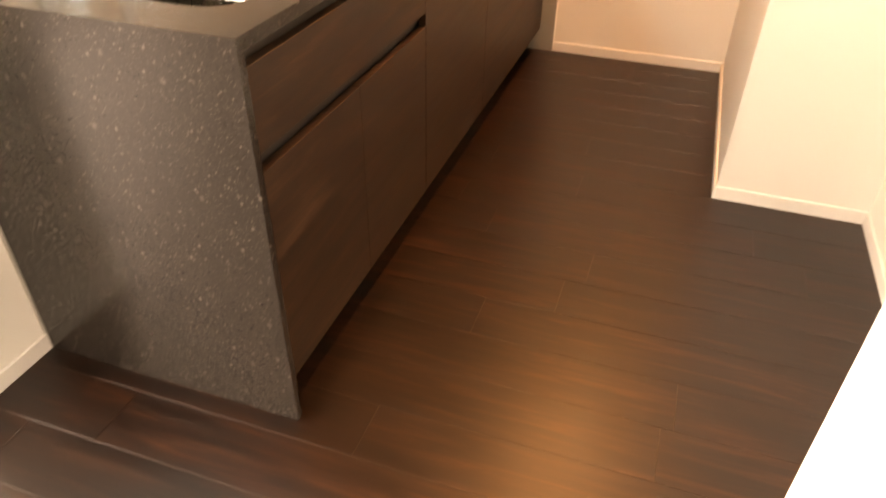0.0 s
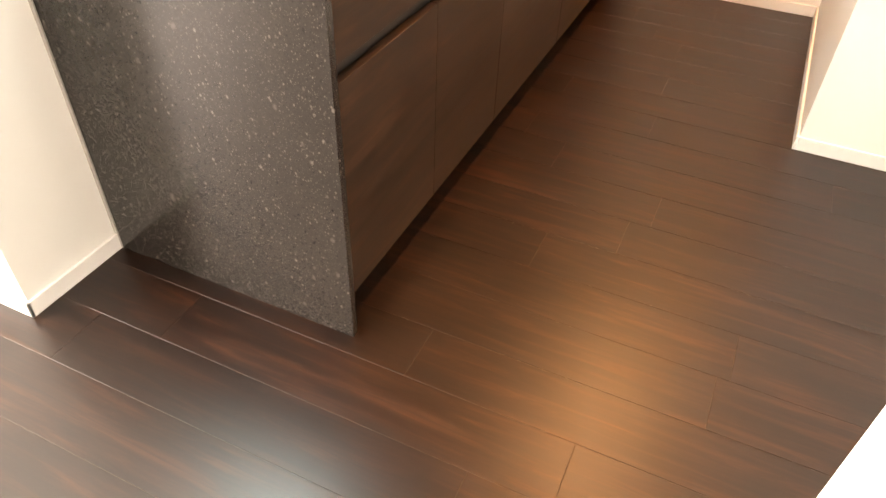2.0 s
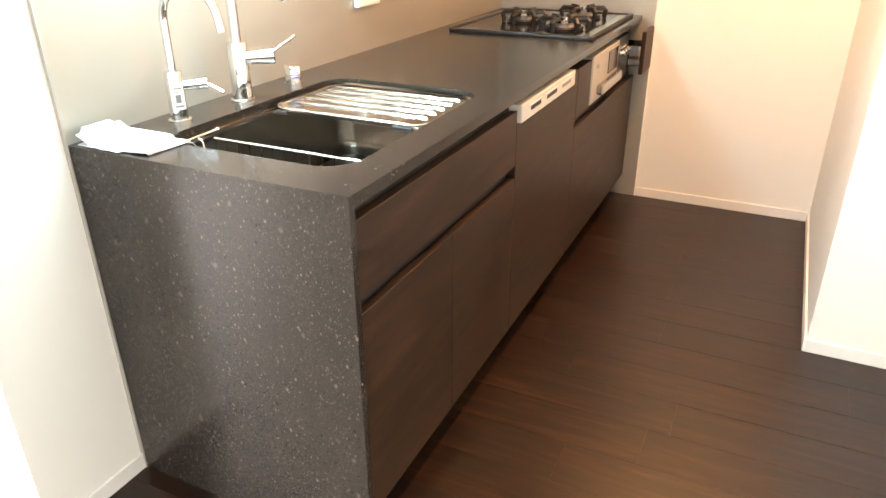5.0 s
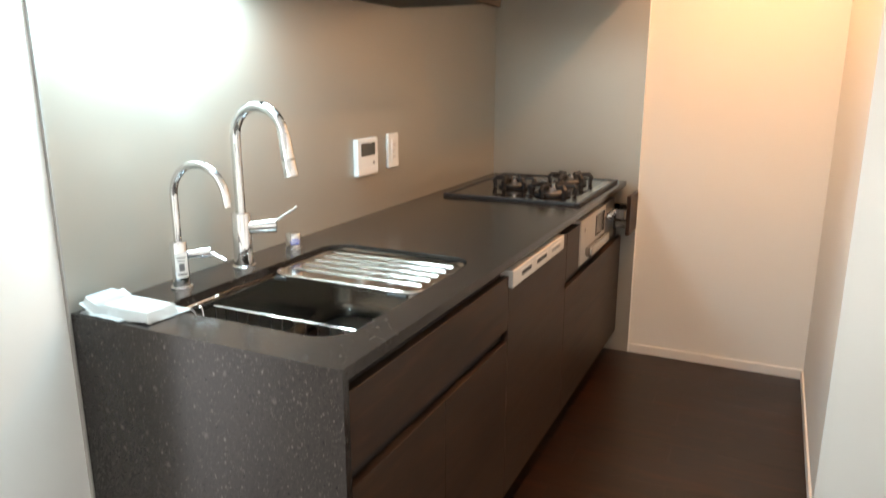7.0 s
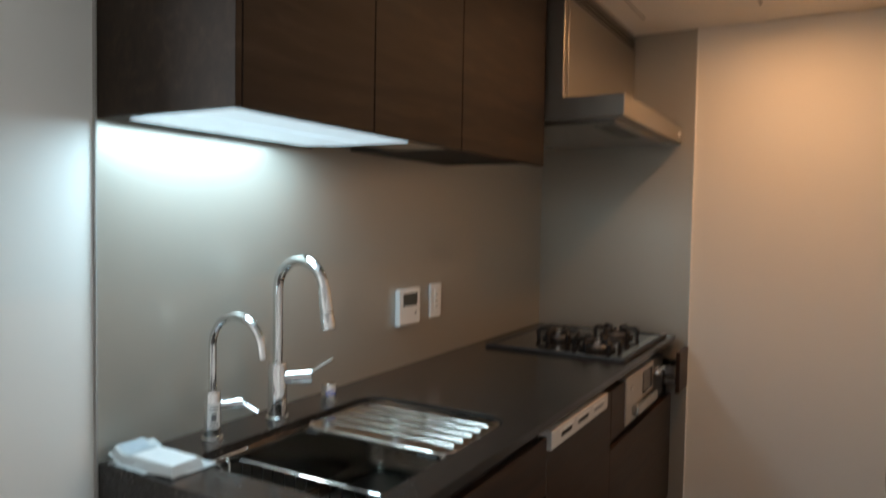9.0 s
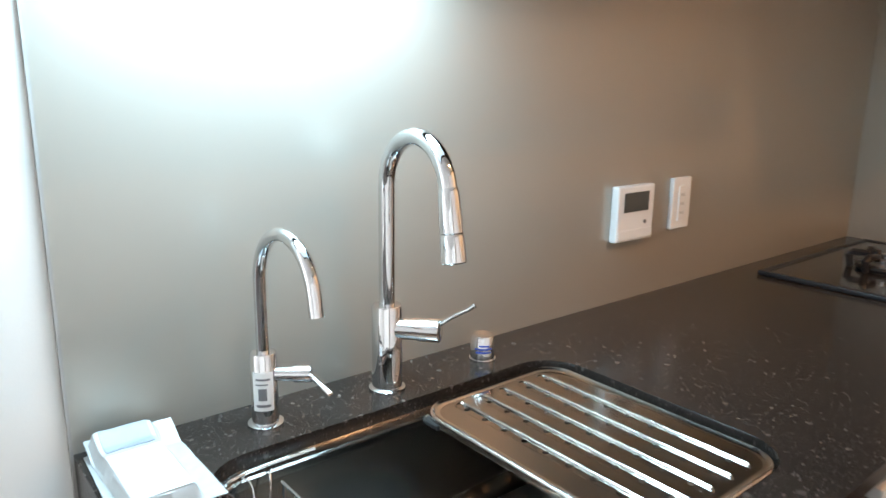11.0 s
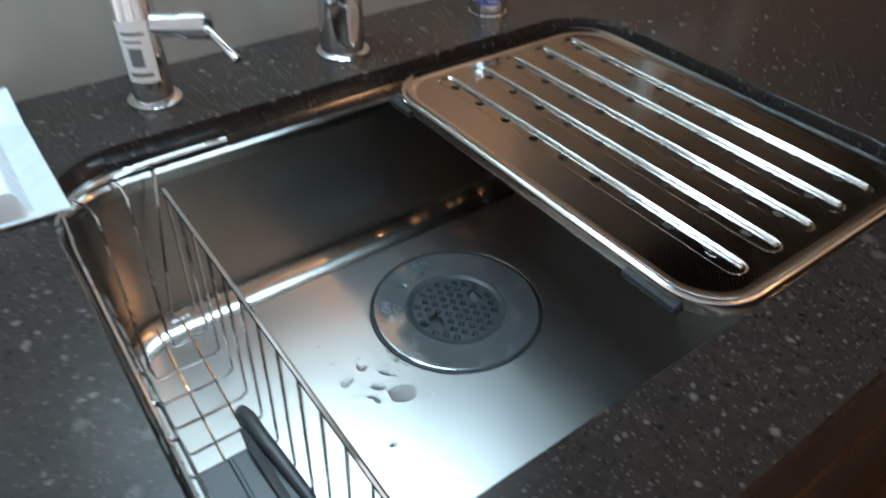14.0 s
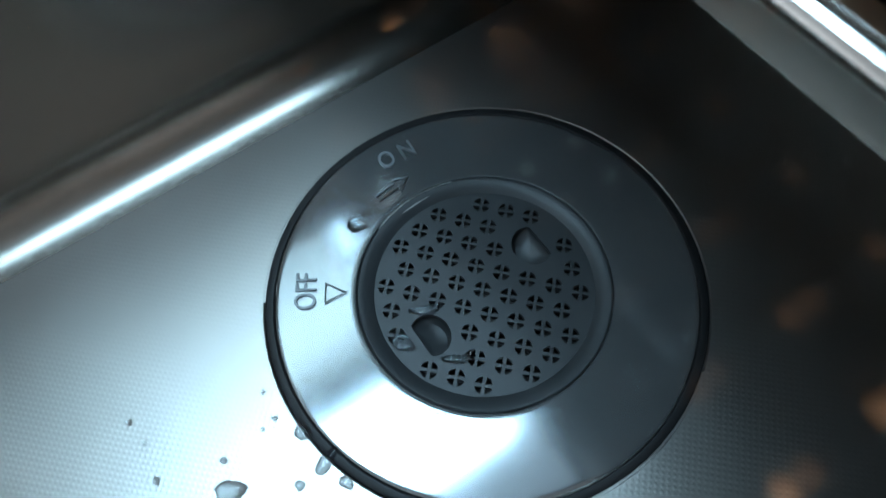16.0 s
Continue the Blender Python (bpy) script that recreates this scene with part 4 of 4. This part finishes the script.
hood = thing("range_hood", (0.3, 1.93, 1.715), "grey metal slim range hood above the gas hob", "range hood")
part("canopy", box(W, 0.65, 1.453, END - 0.011, 1.722, 1.798, 0.002, seg=1), MAT_HOODMETAL, hood)
_under = part("underside_panel", box(0.08, 0.60, 1.52, 2.34, 1.712, 1.7225, 0.002, seg=1), MAT_STEEL, hood, "steel rectifier plate")
for xx in (0.50, 0.53, 0.56):
    part("slot", box(xx, xx + 0.014, 1.6, 2.0, 1.7105, 1.7125), MAT_RECESS, hood, "dark intake slot")
part("duct_cover", box(W, 0.43, 1.465, END - 0.011, 1.798, CEIL - 0.002, 0.002, seg=1), MAT_HOODMETAL, hood)
part("front_plate", box(0.430, 0.434, 1.50, END - 0.03, 1.803, 2.150, 0.001, seg=1), MAT_HOODMETAL, hood)
for i in range(3):
    part("vent_slot", box(0.4285, 0.4315, 1.53, 2.38, 2.196 - i * 0.017, 2.206 - i * 0.017), MAT_RECESS, hood, "dark vent slot")
# near-black filler that paints the shade between hood and cabinet
part("side_gap", box(W, 0.36, 1.4475, 1.4525, 1.60, CEIL - 0.002), MAT_RECESS, hood)
part("switch", box(0.6495, 0.654, 2.33, 2.375, 1.752, 1.772, 0.001, seg=1), MAT_WHITE, hood, "pale switch tab")

# ---- ceiling fittings ----
dl = thing("downlight", (1.115, 1.92, CEIL), "lit warm recessed ceiling downlight with white ring", "downlight", "kitchen downlights")
part("trim_ring", lathe([(0.045, 0.0), (0.062, 0.0), (0.062, -0.003), (0.050, -0.006), (0.045, -0.004)], (1.115, 1.92, CEIL), 32, cap=False), MAT_TRIM, dl, "", True)
part("lamp_glass", lathe([(0.0, -0.003), (0.0445, -0.003), (0.0445, -0.001), (0.0, -0.001)], (1.115, 1.92, CEIL), 32), MAT_WARM, dl, "glowing warm lamp face")
copy_thing(dl, pose(*DOWNLIGHTS[1], CEIL))
sd = thing("smoke_detector", (1.10, 1.565, CEIL), "small white round smoke detector on the ceiling", "smoke detector")
part("base", lathe([(0.0, 0.0), (0.036, 0.0), (0.036, -0.008), (0.0, -0.008)], (1.10, 1.565, CEIL), 28), MAT_WHITE, sd, "", True)
part("dome", lathe([(0.030, -0.008), (0.027, -0.022), (0.018, -0.027), (0.0, -0.028)], (1.10, 1.565, CEIL), 28), MAT_WHITE, sd, "", True)
hatch = thing("ceiling_hatch", (0.76, 1.93, CEIL), "flush white access hatch in the ceiling", "hatch")
part("panel", box(0.536, 0.984, 1.716, 2.149, CEIL - 0.003, CEIL - 0.0005), MAT_CEIL, hatch)
# dark strips paint the shadow line along two sides of the hatch
for a, b, c, d in ((0.530, 0.535, 1.71, 2.155), (0.985, 0.990, 1.71, 2.155)):
    part("frame_edge", box(a, b, c, d, CEIL - 0.004, CEIL - 0.0005), MAT_RECESS, hatch, "dark strip in place of a shadow gap")
for a, b, c, d in ((0.535, 0.985, 1.712, 1.715), (0.535, 0.985, 2.150, 2.153)):
    part("frame_edge", box(a, b, c, d, CEIL - 0.0035, CEIL - 0.0005), MAT_TRIM, hatch)

# ---- floor boards ----
_base = box(-2.6, 3.2, -4.18, -0.18, -0.06, -0.0012)
box(-0.13, 2.0, -0.18, END, -0.06, -0.0012, bm=_base)
floor = tagged(solid("floor", _base, MAT_JOINT), "dark brown glossy wooden floor boards", "floor", "", "structure")
BW, BL = 0.147, 0.909
_bd = box(-BL / 2 + 0.0004, BL / 2 - 0.0004, -BW / 2 + 0.0004, BW / 2 - 0.0004, -0.001, 0.0, 0.0004, seg=1)
for v in _bd.verts:
    v.co.z = min(v.co.z, 0.0)
_me = bpy.data.meshes.new("floor_board")
_bd.to_mesh(_me)
_bd.free()
_me.materials.append(MAT_FLOOR)
_rows = random.Random(5)
for r in range(-12, 18):
    y = -0.1195 + r * BW
    if y - BW / 2 > END:
        break
    shift = {0: 1.178, 1: 0.80}.get(r, _rows.random() * BL)
    k0 = math.floor((-0.75 - shift) / BL)
    for k in range(k0, k0 + 5):
        cx = shift + (k + 0.5) * BL
        lo, hi = (-0.13, 2.0) if r >= 0 else (-0.75, 2.2)
        a, b = max(cx - BL / 2 + 0.0004, lo), min(cx + BL / 2 - 0.0004, hi)
        if b - a < 0.01:
            continue
        data = _me
        if b - a < BL - 0.001:
            cut = box(a - cx, b - cx, -BW / 2 + 0.0004, BW / 2 - 0.0004, -0.001, 0.0, 0.0004, seg=1)
            data = bpy.data.meshes.new("floor_board")
            cut.to_mesh(data)
            cut.free()
            data.materials.append(MAT_FLOOR)
        ob = new("floor_board", data)
        ob.parent = floor
        ob.location = (cx, y, 0)
_rest = bmesh.new()
for x0, x1, y0, y1 in ((-2.6, -0.75, -4.18, -0.27), (2.2, 3.2, -4.18, -0.27), (-0.75, 2.2, -4.18, -1.96)):
    box(x0, x1, y0, y1, -0.001, -0.0001, bm=_rest)
_fr = part("far_boards", _rest, MAT_FLOOR, floor)
tagged(_fr, "", "", "", "stuff")
